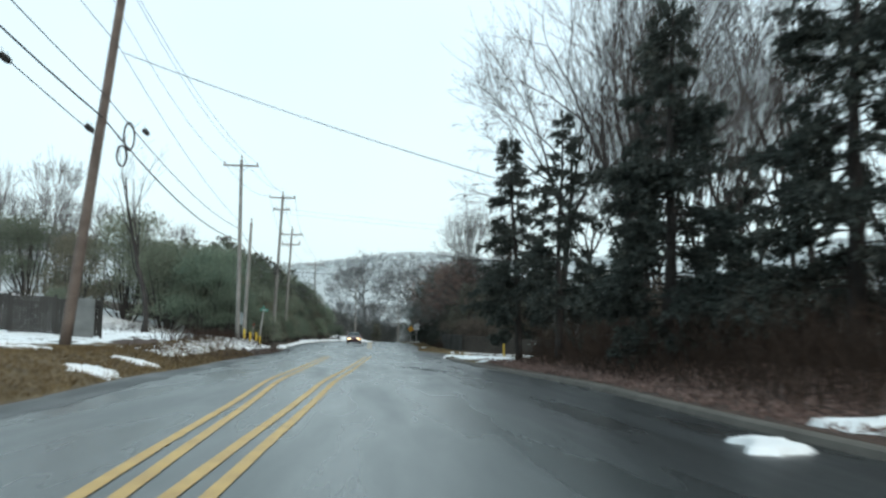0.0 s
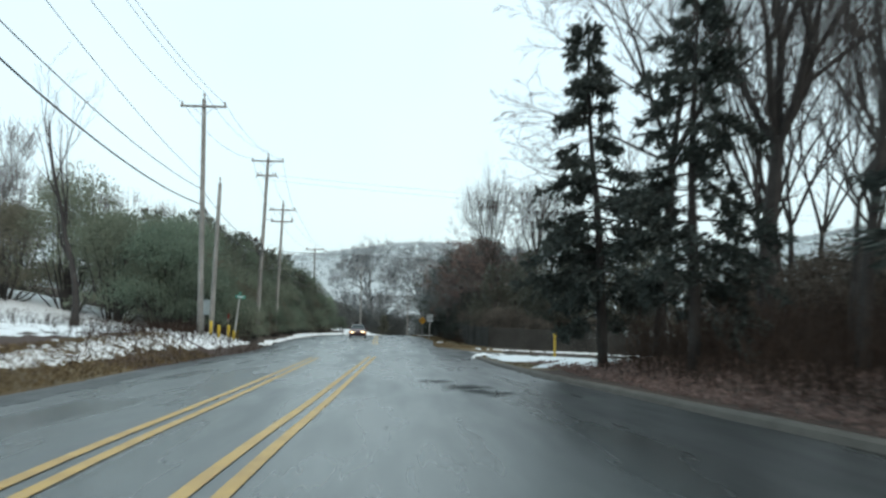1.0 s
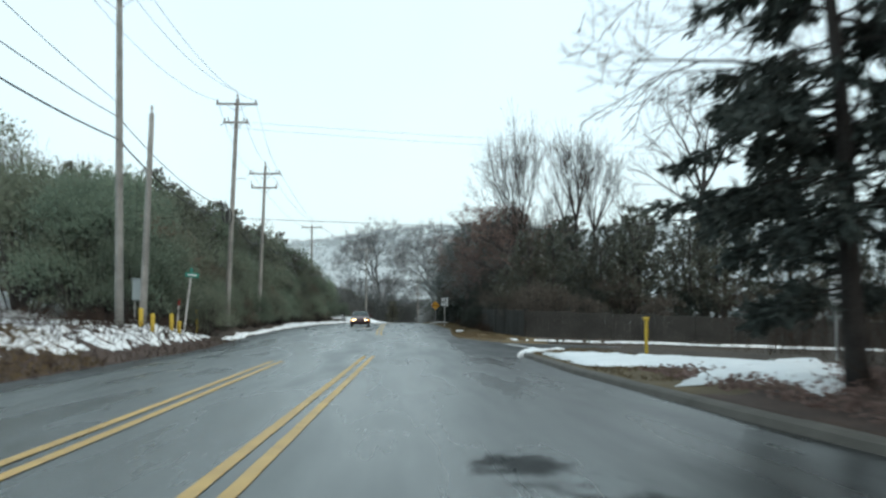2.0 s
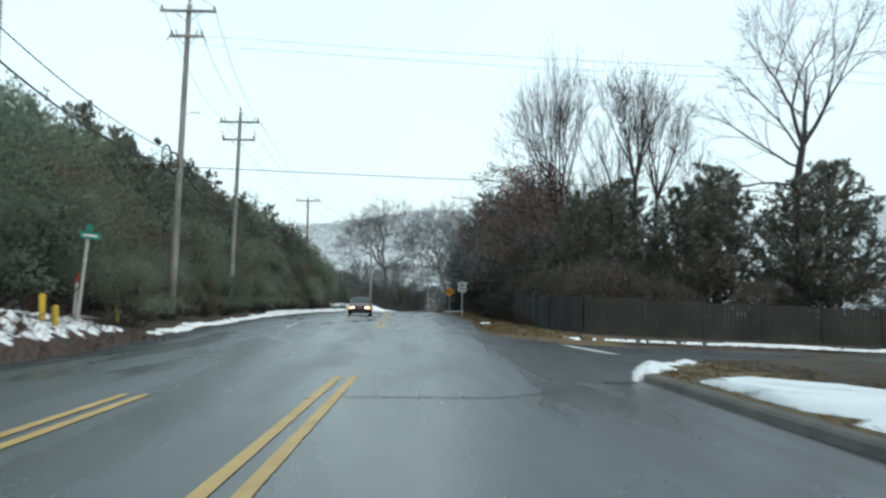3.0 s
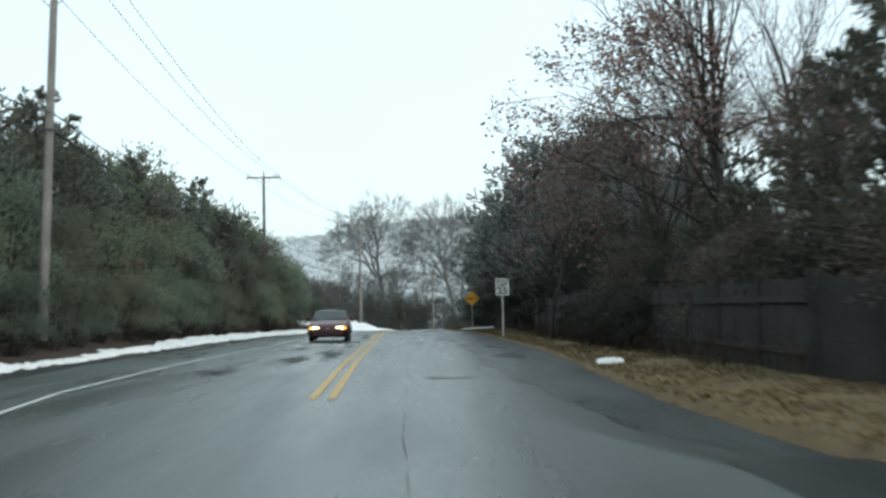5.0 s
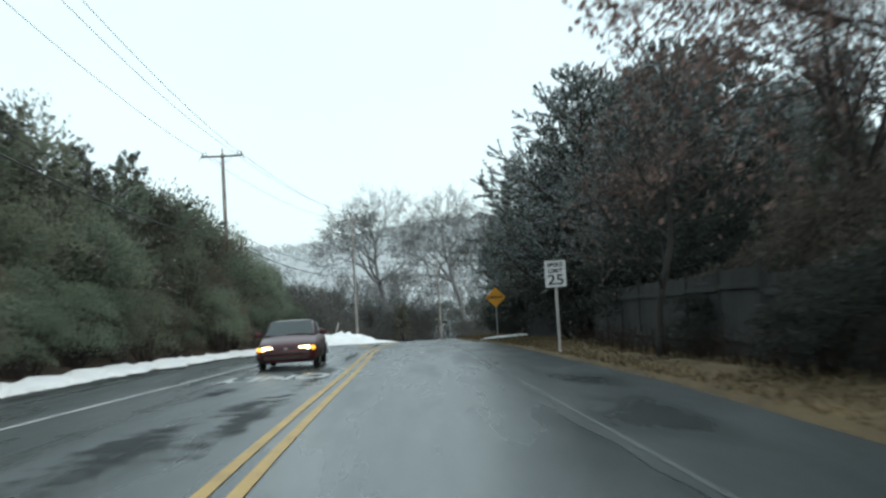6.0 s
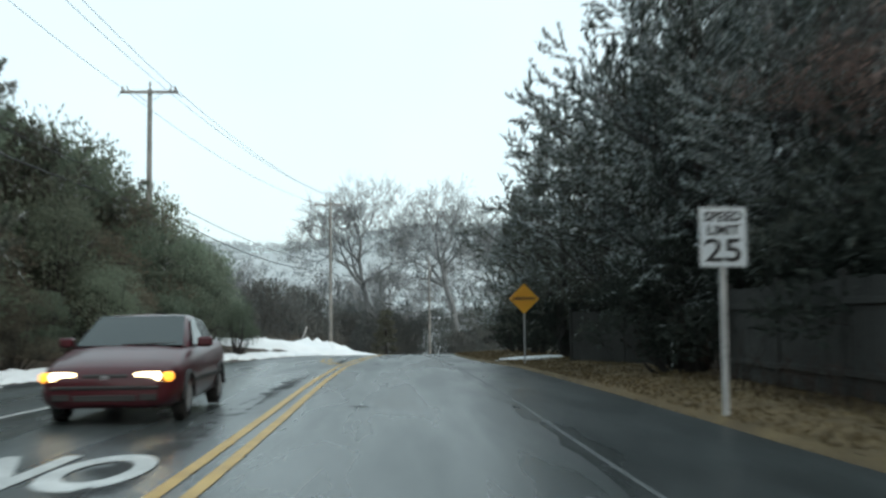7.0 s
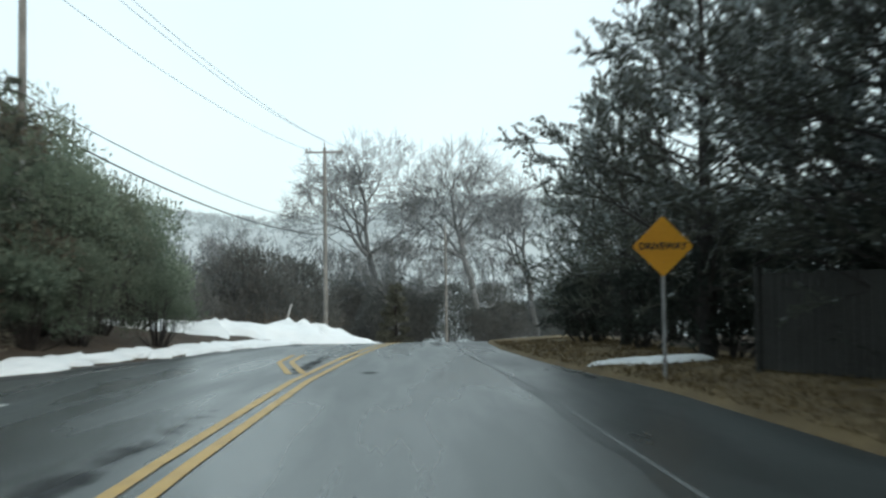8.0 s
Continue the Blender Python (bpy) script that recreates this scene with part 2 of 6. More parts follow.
SIGN_ORANGE = material("amber_sign_sheet", (0.62, 0.27, 0.015), (0.76, 0.36, 0.025), 2, 0.45)
SIGN_GREEN = material("green_sign_sheet", (0.01, 0.20, 0.15), (0.02, 0.30, 0.22), 3, 0.4)
POST_WHITE = material("white_painted_post", (0.33, 0.33, 0.325), (0.52, 0.52, 0.51), 3, 0.6, 0.2, 30)
POST_RED = material("red_post_top", (0.30, 0.03, 0.025), (0.42, 0.05, 0.04), 3, 0.6)
POST_YELLOW = material("yellow_painted_post", (0.50, 0.34, 0.03), (0.66, 0.47, 0.06), 3, 0.55, 0.2, 30)
PANEL_GREY = material("dull_grey_panel", (0.085, 0.095, 0.095), (0.14, 0.15, 0.15), 2, 0.6)
CABINET_GREY = material("grey_painted_cabinet", (0.2016, 0.2436, 0.252), (0.2856, 0.3276, 0.336), 2, 0.5)
FENCE_WOOD = material("dark_weathered_fence", (0.0235, 0.0235, 0.022), (0.053, 0.053, 0.050), 0.9, 0.9, 0.5, 25, island=0.15, spec=0.3)
CAR_PAINT = material("maroon_car_paint", (0.048, 0.007, 0.011), (0.068, 0.010, 0.015), 2, 0.34, coat=0.25, spec=0.4)
CAR_GLASS = material("tinted_car_glass", (0.012, 0.022, 0.024), (0.022, 0.034, 0.036), 1, 0.06)
CAR_TRIM = material("black_car_trim", (0.012, 0.012, 0.012), (0.028, 0.028, 0.028), 4, 0.55)
RUBBER = material("tyre_rubber", (0.012, 0.012, 0.012), (0.03, 0.03, 0.03), 6, 0.85)
RIM = material("wheel_cover", (0.28, 0.28, 0.29), (0.42, 0.42, 0.43), 5, 0.4, metal=0.6)
HEADLIGHT = glow("lit_headlight", (1.0, 0.80, 0.45), 6.0)
INDICATOR = glow("amber_indicator", (1.0, 0.42, 0.04), 1.6)


# ---- mesh helpers ----
def mesh(name, V, F, mat, smooth=False):
    me = bpy.data.meshes.new(name)
    me.from_pydata(np.asarray(V).tolist(), [], [list(f) for f in F] if isinstance(F, list) else F.tolist())
    me.materials.append(mat)
    if smooth:
        me.polygons.foreach_set("use_smooth", [True] * len(me.polygons))
    me.update()
    return me


def part(name, me, parent, label="", at=None):
    ob = new(name, me)
    ob.parent = parent
    if at is not None:
        ob.matrix_basis = at
    return tagged(ob, label)


def thing(name, label, category, at, group="", kind="", me=None):
    ob = new(name, me)
    ob.matrix_basis = at
    return tagged(ob, label, category, group, kind)


def from_bm(name, bm, mat, smooth=False):
    me = bpy.data.meshes.new(name)
    bmesh.ops.recalc_face_normals(bm, faces=bm.faces)
    bm.to_mesh(me)
    bm.free()
    me.materials.append(mat)
    if smooth:
        me.polygons.foreach_set("use_smooth", [True] * len(me.polygons))
    return me


def box_bm(size, centre=(0, 0, 0), bevel=0.0, bm=None):
    bm = bm or bmesh.new()
    made = bmesh.ops.create_cube(bm, size=1.0, matrix=Matrix.Translation(centre) @ Matrix.Diagonal((*size, 1)))
    if bevel:
        edges = list({e for v in made["verts"] for e in v.link_edges})
        bmesh.ops.bevel(bm, geom=edges, offset=bevel, segments=1, affect="EDGES")
    return bm


def box(name, size, mat, centre=(0, 0, 0), bevel=0.0):
    return from_bm(name, box_bm(size, centre, bevel), mat)


def tubes(segs, sides):
    """Tapered tubes from rows of x0 y0 z0 x1 y1 z1 r0 r1."""
    S = np.asarray(segs, float)
    A, B, r0, r1 = S[:, 0:3], S[:, 3:6], S[:, 6], S[:, 7]
    D = B - A
    D = D / np.maximum(np.linalg.norm(D, axis=1, keepdims=True), 1e-6)
    ref = np.where(np.abs(D[:, 2:3]) > 0.9, np.array([[1.0, 0, 0]]), np.array([[0, 0, 1.0]]))
    U = np.cross(D, ref)
    U /= np.maximum(np.linalg.norm(U, axis=1, keepdims=True), 1e-6)
    W = np.cross(D, U)
    a = np.arange(sides) * 2 * np.pi / sides
    ring = U[:, None, :] * np.cos(a)[None, :, None] + W[:, None, :] * np.sin(a)[None, :, None]
    V = np.concatenate([A[:, None] + ring * r0[:, None, None], B[:, None] + ring * r1[:, None, None]], axis=1)
    base = np.arange(len(S))[:, None, None] * 2 * sides
    k = np.arange(sides)
    k2 = (k + 1) % sides
    F = np.stack([k, k2, k2 + sides, k + sides], axis=1)[None] + base
    return V.reshape(-1, 3), F.reshape(-1, 4)


def chain(rows, sides):
    """One unbroken tapered tube through rows that follow on from each other, with closed ends."""
    P = [np.array(r[0:3], float) for r in rows] + [np.array(rows[-1][3:6], float)]
    R = [r[6] for r in rows] + [rows[-1][7]]
    V, F = [], []
    up = np.array([0.31, 0.95, 0.02])
    for i, (p, r) in enumerate(zip(P, R)):
        d = unit(P[min(i + 1, len(P) - 1)] - P[max(i - 1, 0)])
        u = unit(np.cross(d, up if abs(d @ up) < 0.95 else np.array([1.0, 0, 0])))
        w = np.cross(d, u)
        for k in range(sides):
            a = 2 * math.pi * k / sides
            V.append(p + (u * math.cos(a) + w * math.sin(a)) * r)
        if i:
            for k in range(sides):
                k2 = (k + 1) % sides
                F.append(((i - 1) * sides + k, (i - 1) * sides + k2, i * sides + k2, i * sides + k))
    F.append(tuple(range(sides - 1, -1, -1)))
    F.append(tuple((len(P) - 1) * sides + k for k in range(sides)))
    return np.array(V), F


def unit(v):
    return v / max(np.linalg.norm(v), 1e-9)


def blades(P, D, length, width, rng, lift=0.25):
    """Leaf blades, two triangles each, from the points P along D."""
    n = len(P)
    D = D / np.maximum(np.linalg.norm(D, axis=1, keepdims=True), 1e-6)
    R = rng.normal(size=(n, 3))
    S = np.cross(D, R)
    S /= np.maximum(np.linalg.norm(S, axis=1, keepdims=True), 1e-6)
    N = np.cross(S, D)
    L = (length * rng.uniform(0.6, 1.3, n))[:, None]
    Wd = (width * rng.uniform(0.6, 1.3, n))[:, None]
    mid = P + D * L * 0.5
    V = np.stack([P, mid + S * Wd * 0.5 + N * Wd * lift, P + D * L, mid - S * Wd * 0.5 + N * Wd * lift], axis=1).reshape(-1, 3)
    b = np.arange(n)[:, None] * 4
    F = np.concatenate([b + np.array([[0, 1, 2]]), b + np.array([[0, 2, 3]])])
    return V, F


# ---- the lie of the land ----
ROAD_Y = [-60, 0, 8.6, 17.1, 25.7, 34.1, 58.4, 66.5, 74.6, 82.6, 107, 115, 123, 131, 145, 158, 164, 170, 176, 185, 194, 230, 300, 330, 900]
ROAD_Z = [0.4, 0.13, 0.03, -0.15, -0.25, -0.50, -1.04, -1.21, -1.40, -1.46, -1.70, -1.81, -1.93, -1.98, -2.17, -2.36, -2.46, -2.64, -2.92, -3.45, -4.0, -6.6, -10, -10, -10]


def road_z(y):
    y = np.asarray(y, float)
    return sum(np.interp(y + o, ROAD_Y, ROAD_Z) for o in (-3, -1.5, 0, 1.5, 3)) / 5


def road_left(y):
    return np.interp(y, [-60, 8, 15, 22, 34, 46, 64, 78, 95, 110, 128, 144, 151, 158, 166, 175, 185, 194, 230, 330], [-5.2, -5.2, -5.35, -5.65, -6.15, -6.8, -7.35, -7.6, -8.4, -8.8, -8.9, -8.2, -7.1, -5.6, -4.4, -3.3, -2.0, -0.8, 7.5, 45])


def road_right(y):
    return np.interp(y, [-60, 12, 21, 31, 38, 46, 57, 64, 68, 92, 96, 115, 122, 130, 138, 145, 153, 160, 167, 175, 185, 194, 230, 330], [5.05, 5.05, 5.03, 4.85, 4.65, 4.25, 4.05, 4.15, 4.25, 3.35, 3.3, 4.1, 4.1, 3.95, 3.85, 3.75, 3.0, 2.75, 2.9, 3.5, 4.6, 6.0, 14.5, 52])


def sstep(v):
    v = np.clip(v, 0, 1)
    return v * v * (3 - 2 * v)


def kerb_near(x):
    """The near edge of the street that runs off to the right."""
    k = np.clip((9.1 - np.asarray(x, float) + 0.65) / 5.5, 0, 1)
    return 67.4 + 6.3 * np.sqrt(1 - k * k)


def kerb_far(x):
    return 84.4 + 7.6 * np.clip(1 - (np.asarray(x, float) - 3.35) / 3.0, 0, 1) ** 2


def side_street(x, y):
    """1 on the side street."""
    return sstep((y - kerb_near(x) + 0.1) / 0.6) * sstep((kerb_far(x) + 0.1 - y) / 0.6)


def ground_z(x, y):
    x, y = np.asarray(x, float), np.asarray(y, float)
    base = road_z(y)
    dl, dr = road_left(y) - x, x - road_right(y)
    near = np.interp(y, [45, 62], [0.5, 0.95]) * sstep(dl / 2.6) + 0.045 * np.clip(dl - 2.6, 0, 25)
    hedge = 0.22 * sstep(dl / 1.2) + 0.20 * np.clip(dl - 1.6, 0, 20)
    past = 0.35 * sstep(dl / 2.5)
    k1, k2 = sstep((y - 76) / 12), sstep((y - 160) / 15)
    left = (near * (1 - k1) + hedge * k1) * (1 - k2) + past * k2
    spruce = 0.13 + 0.40 * sstep((dr - 0.8) / 3.0) + 0.01 * np.clip(dr, 0, 30)
    lawn = 0.12 + 0.02 * np.clip(dr - 1, 0, 4) - 0.03 * np.clip(dr - 6, 0, 30)
    verge = 0.06 + 0.10 * sstep(dr / 2.5) - np.interp(y, [92, 106], [0.03, 0.006]) * np.clip(dr - 0.5, 0, 30)
    r1, r2 = sstep((y - 46) / 6), sstep((y - 80) / 3)
    right = (spruce * (1 - r1) + lawn * r1) * (1 - r2) + verge * r2
    street = -0.05 - 0.03 * np.clip(dr - 0.5, 0, 40)
    s = side_street(x, y)
    right = right * (1 - s) + street * s
    z = base + np.where(dl > 0, left, 0) + np.where(dr > 0.2, right, 0)
    z = np.where((dl <= 0) & (dr <= 0.2), base - 0.06, z)
    hill = 36 * sstep((y - 325) / 160) * (1 + 0.07 * np.sin(x / 37.0) + 0.05 * np.sin(x / 17.0 + 1)) - 6 * sstep((y - 500) / 300)
    wide = 22 * sstep((np.abs(x) - 60) / 260) * sstep((y - 90) / 200)
    return z + hill + wide


def gz(x, y):
    return float(ground_z(x, y))


def strip(name, xs_of, ys, mat, lift, smooth=True, cols=None):
    """A sheet along the road between two edges given as functions of y."""
    ys = np.asarray(ys, float)
    cols = cols or 5
    V, F = [], []
    for i, y in enumerate(ys):
        a, b = xs_of(y)
        for c in range(cols):
            V.append((a + (b - a) * c / (cols - 1), y, float(road_z(y)) + lift))
        if i:
            for c in range(cols - 1):
                k = (i - 1) * cols + c
                F.append((k, k + 1, k + 1 + cols, k + cols))
    return mesh(name, V, F, mat, smooth)


# ground: one sheet to the horizon
gx = np.unique(np.concatenate([np.linspace(-700, -60, 26), np.linspace(-60, -20, 28), np.arange(-20, 24.01, 0.5), np.arange(2.75, 6.0, 0.125), np.linspace(24, 60, 24), np.linspace(60, 700, 26)]))
gy = np.unique(np.concatenate([np.linspace(-300, -20, 12), np.arange(-20, 180, 1.25), np.linspace(180, 330, 50), np.linspace(330, 560, 50), np.linspace(560, 1500, 12)]))
GX, GY = np.meshgrid(gx, gy)
GZ = ground_z(GX, GY)
bumps = np.array([noise.noise((px * 0.9, py * 0.9, 0)) + 0.5 * noise.noise((px * 2.3, py * 2.3, 5)) for px, py in zip(GX.ravel(), GY.ravel())]).reshape(GX.shape)
off_road = np.clip(np.maximum(road_left(GY) - GX, GX - road_right(GY)) - 0.3, 0, 1) * (1 - side_street(GX, GY) * (GX > 0))
GZ = GZ + bumps * 0.10 * off_road
nx, ny = len(gx), len(gy)
idx = np.arange(nx * ny).reshape(ny, nx)
gf = np.stack([idx[:-1, :-1], idx[:-1, 1:], idx[1:, 1:], idx[1:, :-1]], axis=-1).reshape(-1, 4)
ground_me = mesh("ground", np.stack([GX, GY, GZ], -1).reshape(-1, 3), gf, DIRT, True)
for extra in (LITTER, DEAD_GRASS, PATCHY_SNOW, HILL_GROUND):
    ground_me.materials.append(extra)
cx, cy = GX[:-1, :-1].ravel() + 0.25, GY[:-1, :-1].ravel() + 0.6
patchy = np.array([noise.noise((px * 0.35, py * 0.35, 9)) + 0.6 * noise.noise((px * 1.1, py * 1.1, 3)) for px, py in zip(cx, cy)])
kind_of = np.zeros(len(cx), int)
kind_of[(cx > 4) & (cy < 56)] = 1
kind_of[(cx > 4) & (cx < 6.3) & (cy > 49) & (cy < 73)] = 2
kind_of[(cx > 3) & (cy > 82) & (cx < 7.4)] = 2
kind_of[(cx < -5.5) & (cy < 80) & (cx > -12.5)] = 2
kind_of[(cx < -5.5) & (cy < 82) & (cy > 46) & (cx > -12.5)] = 1
kind_of[(cx < -12.0 + patchy * 2) & (cx > -75 + patchy * 14) & (cy < 92 + patchy * 8) & (cy > -120)] = 3
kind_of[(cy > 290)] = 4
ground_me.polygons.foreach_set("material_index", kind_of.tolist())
thing("ground", "winter ground of leaf litter, dead grass and old snow", "ground", Matrix(), kind="structure", me=ground_me)

road_ys = np.concatenate([np.arange(-60, 186, 2.0), np.arange(186, 331, 6.0)])
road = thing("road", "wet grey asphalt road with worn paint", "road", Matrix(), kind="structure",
             me=strip("road", lambda y: (float(road_left(y)) - 0.15, float(road_right(y)) + 0.1), road_ys, EDGE_DARK_ASPHALT, 0.0, cols=9))


def wobble(y, k, amp=0.12):
    return amp * noise.noise((k, y * 0.35, 0)) + amp * 0.5 * noise.noise((k, y * 1.7, 4))


part("shoulder", strip("shoulder", lambda y: (float(np.interp(y, [91, 93, 102, 170], [2.9, 2.4, 1.95, 1.95])) + wobble(y, 1, 0.16), float(road_right(y)) + 0.08), np.arange(91, 200, 0.8), VERGE_ASPHALT, 0.004), road, "darker wet asphalt shoulder")
part("shoulder", strip("shoulder", lambda y: (float(road_left(y)) - 0.12, float(road_left(y)) + 0.7 + wobble(y, 2, 0.3)), np.arange(-60, 190, 0.8), SHOULDER, 0.004), road, "darker wet asphalt edge")

part("apron", strip("apron", lambda y: (-0.6, float(np.interp(y, [64, 66, 68, 70, 83, 90, 94], [1.5, 2.9, 3.9, 4.0, 3.1, 2.6, 1.5])) + wobble(y, 5, 0.1)), np.arange(64, 94.1, 0.6), ASPHALT, 0.006), road)

# side street to the right, with its stop bar
sv, sf = [], []
sxs = np.concatenate([np.linspace(2.6, 12, 34), np.linspace(13, 160, 60)])
for i, x in enumerate(sxs):
    xx = max(x, 3.7)
    y0, y1 = float(kerb_near(xx)) - 0.25, float(kerb_far(xx)) + 0.15
    for c in range(13):
        y = y0 + (y1 - y0) * c / 12
        drop = -0.03 * max(0.0, x - float(road_right(y)) - 0.5)
        sv.append((x, y, float(road_z(y)) + drop + 0.008))
    if i:
        for c in range(12):
            k = (i - 1) * 13 + c
            sf.append((k, k + 13, k + 14, k + 1))
street = thing("side_street", "dark wet asphalt side street joining the road", "road", Matrix(), kind="structure", me=mesh("side_street", sv, sf, SHOULDER, True))


def paint(name, points, width, mat, parent, lift=0.009, label="", z_of=None, step=0.6):
    """A painted line through (x, y) points."""
    pts = []
    for (x0, y0), (x1, y1) in zip(points, points[1:]):
        n = max(1, int(math.hypot(x1 - x0, y1 - y0) / step))
        pts += [(x0 + (x1 - x0) * k / n, y0 + (y1 - y0) * k / n) for k in range(n)]
    pts.append(points[-1])
    V, F = [], []
    for i, (x, y) in enumerate(pts):
        a, b = pts[max(0, i - 1)], pts[min(len(pts) - 1, i + 1)]
        d = unit(np.array([b[0] - a[0], b[1] - a[1]]))
        for s in (-1, 1):
            w = width * 0.5 * (1 + 0.10 * noise.noise((x * 3, y * 2.1, s)))
            px, py = x - d[1] * s * w, y + d[0] * s * w
            V.append((px, py, (z_of(px, py) if z_of else float(road_z(py))) + lift))
        if i:
            k = 2 * i
            F.append((k - 2, k - 1, k + 1, k))
    return part(name, mesh(name, V, F, mat), parent, label)


def double_line(points):
    for o in (-0.135, 0.135):
        paint("yellow_line", [(x + o, y) for x, y in points], 0.125, YELLOW, road, lift=0.0095, label="worn yellow centre line")


double_line([(-1.32, -40), (-1.28, 7), (-1.22, 24), (-1.06, 41), (-0.78, 68.1)])
double_line([(-1.4, -40), (-1.87, 7), (-2.5, 24), (-2.75, 34), (-2.95, 46), (-3.3, 64)])
double_line([(-1.03, 97), (-1.22, 108), (-1.3, 115.5), (-1.37, 129.5), (-1.5, 139), (-1.5, 148), (-1.2, 156), (-0.8, 163), (-0.2, 172), (1.0, 185), (2.4, 194), (11, 230), (48, 330)])
double_line([(-1.78, 150), (-2.5, 154.3), (-2.6, 158)])
paint("white_line", [(-4.98, 95.6), (-5.4, 99.3), (-5.55, 107), (-5.45, 121), (-5.1, 131), (-4.9, 144.5)], 0.12, WHITE_LINE, road, label="white lane line")
paint("white_line", [(2.1, 101), (2.13, 130), (2.1, 146), (1.7, 158), (1.9, 168)], 0.055, FADED_LINE, road, lift=0.0075, label="worn white edge line")
paint("stop_bar", [(5.25, 82.6), (5.9, 78.2)], 0.32, WHITE_LINE, street, lift=0.016, label="worn white stop bar", z_of=lambda x, y: float(road_z(y)) - 0.03 * max(0.0, x - float(road_right(y)) - 0.5))


def blob(name, cx_, cy_, rx, ry, mat, parent, lift, seed, label="", n=90):
    """A flat ragged patch on the road."""
    V = [(cx_, cy_, float(road_z(cy_)) + lift)]
    for k in range(n):
        a = 2 * math.pi * k / n
        r = 1.7
        y = cy_ + math.sin(a) * ry * r
        V.append((cx_ + math.cos(a) * rx * r, y, float(road_z(y)) + lift))
    return part(name, mesh(name, V, [(0, k + 1, (k + 1) % n + 1) for k in range(n)], mat), parent, label)


for k, (px, py, rx, ry) in enumerate([(1.2, 42.4, 0.45, 0.9), (1.75, 39.9, 0.6, 1.3), (2.05, 37.8, 0.6, 1.3), (-0.42, 150, 0.22, 0.35), (-0.26, 130.6, 0.2, 0.25),
                                      (-2.9, 110, 0.45, 2.8), (-3.9, 104.5, 0.45, 1.6), (-2.4, 115, 0.35, 1.8), (-3.6, 119, 0.3, 1.6), (0.8, 101, 0.45, 0.3), (-2.0, 112.5, 0.28, 4.0), (-2.05, 124, 0.25, 5.0), (-2.05, 136, 0.22, 6.0), (-1.8, 153, 0.2, 4.0)]):
    blob("tar_patch", px, py, rx, ry, POTHOLE if k < 3 else SMEAR, road, 0.0065 + 0.0002 * k, k * 3.3, "dark tar patch")
for k, pts in enumerate([[(0.15 + 0.09 * noise.noise((0.3, y * 0.37, 2.2)) + 0.04 * noise.noise((0.3, y * 1.7, 5.1)), y) for y in np.arange(62, 110, 0.7)], [(-3.4, 70), (-3.2, 78)]]):
    paint("crack", pts, 0.016 if k == 0 else 0.011, CRACK if k == 0 else TAR, road, lift=0.03, label="sealed crack")


# kerb along the right, turning into the side street
def kerb_line(name, pts, label):
    V, F = [], []
    prof = [(-0.06, -0.10), (0.0, 0.09), (0.05, 0.12), (0.20, 0.125), (0.26, -0.10)]
    for i, (x, y) in enumerate(pts):
        a, b = pts[max(0, i - 1)], pts[min(len(pts) - 1, i + 1)]
        d = unit(np.array([b[0] - a[0], b[1] - a[1]]))
        zb = float(road_z(y)) - 0.03 * max(0.0, x - float(road_right(y)) - 0.5)
        for o, h in prof:
            V.append((x + d[1] * o, y - d[0] * o, zb + h + 0.012 * noise.noise((x * 2, y * 2, 0))))
        if i:
            for c in range(4):
                k = (i - 1) * 5 + c
                F.append((k, k + 1, k + 6, k + 5))
    return thing(name, label, "kerb", Matrix(), kind="structure", me=mesh(name, V, F, CONCRETE))


arc = [(4.27 + 5.5 * (1 - math.cos(a)), 67.4 + 6.3 * math.sin(a)) for a in np.linspace(0, math.pi / 2, 12)]
kerb_line("kerb", [(float(road_right(y)) + 0.05, y) for y in np.arange(-60, 67, 1.5)] + arc + [(x, 73.7) for x in np.arange(11, 50, 2.0)], "dirty concrete kerb along the road")


# ---- trees and shrubs ----
def grow(rng, p, d, length, r, level, last, out, tips, up, spread, kids, nseg, crook):
    """A branch and its children, as tapered tube rows grouped by level."""
    step = length / nseg
    dirn = unit(np.asarray(d, float))
    pts = [np.asarray(p, float)]
    for k in range(nseg):
        dirn = unit(dirn + rng.normal(0, crook, 3) + np.array([0, 0, up]))
        q = pts[-1] + dirn * step
        taper = 0.75 if level == 0 else 0.85
        ra, rb = r * (1 - taper * k / nseg), r * (1 - taper * (k + 1) / nseg)
        out[level].append((*pts[-1], *q, ra, rb))
        pts.append(q)
    if level == last:
        tips.append(pts[-1])
        tips.append(pts[-2])
        return
    n = kids[level]
    lo = 0.28 if level == 0 else 0.2
    for j in range(n):
        f = lo + (1 - lo) * (j + rng.uniform(0, 0.9)) / n
        i = min(nseg - 1, int(f * nseg))
        b = pts[i] + (pts[i + 1] - pts[i]) * (f * nseg - i)
        main = unit(pts[i + 1] - pts[i])
        side = unit(np.cross(main, rng.normal(size=3)))
        ang = spread[level] * rng.uniform(0.7, 1.25)
        cd = main * math.cos(ang) + side * math.sin(ang)
        cl = length * (0.62 if level == 0 else 0.55) * (1.15 - 0.65 * f) * rng.uniform(0.75, 1.2)
        cr = max(0.006, r * (1 - 0.75 * f) * (0.50 if level == 0 else 0.55))
        grow(rng, b, cd, cl, cr, level + 1, last, out, tips, up, spread, kids, max(2, nseg - 2), crook)


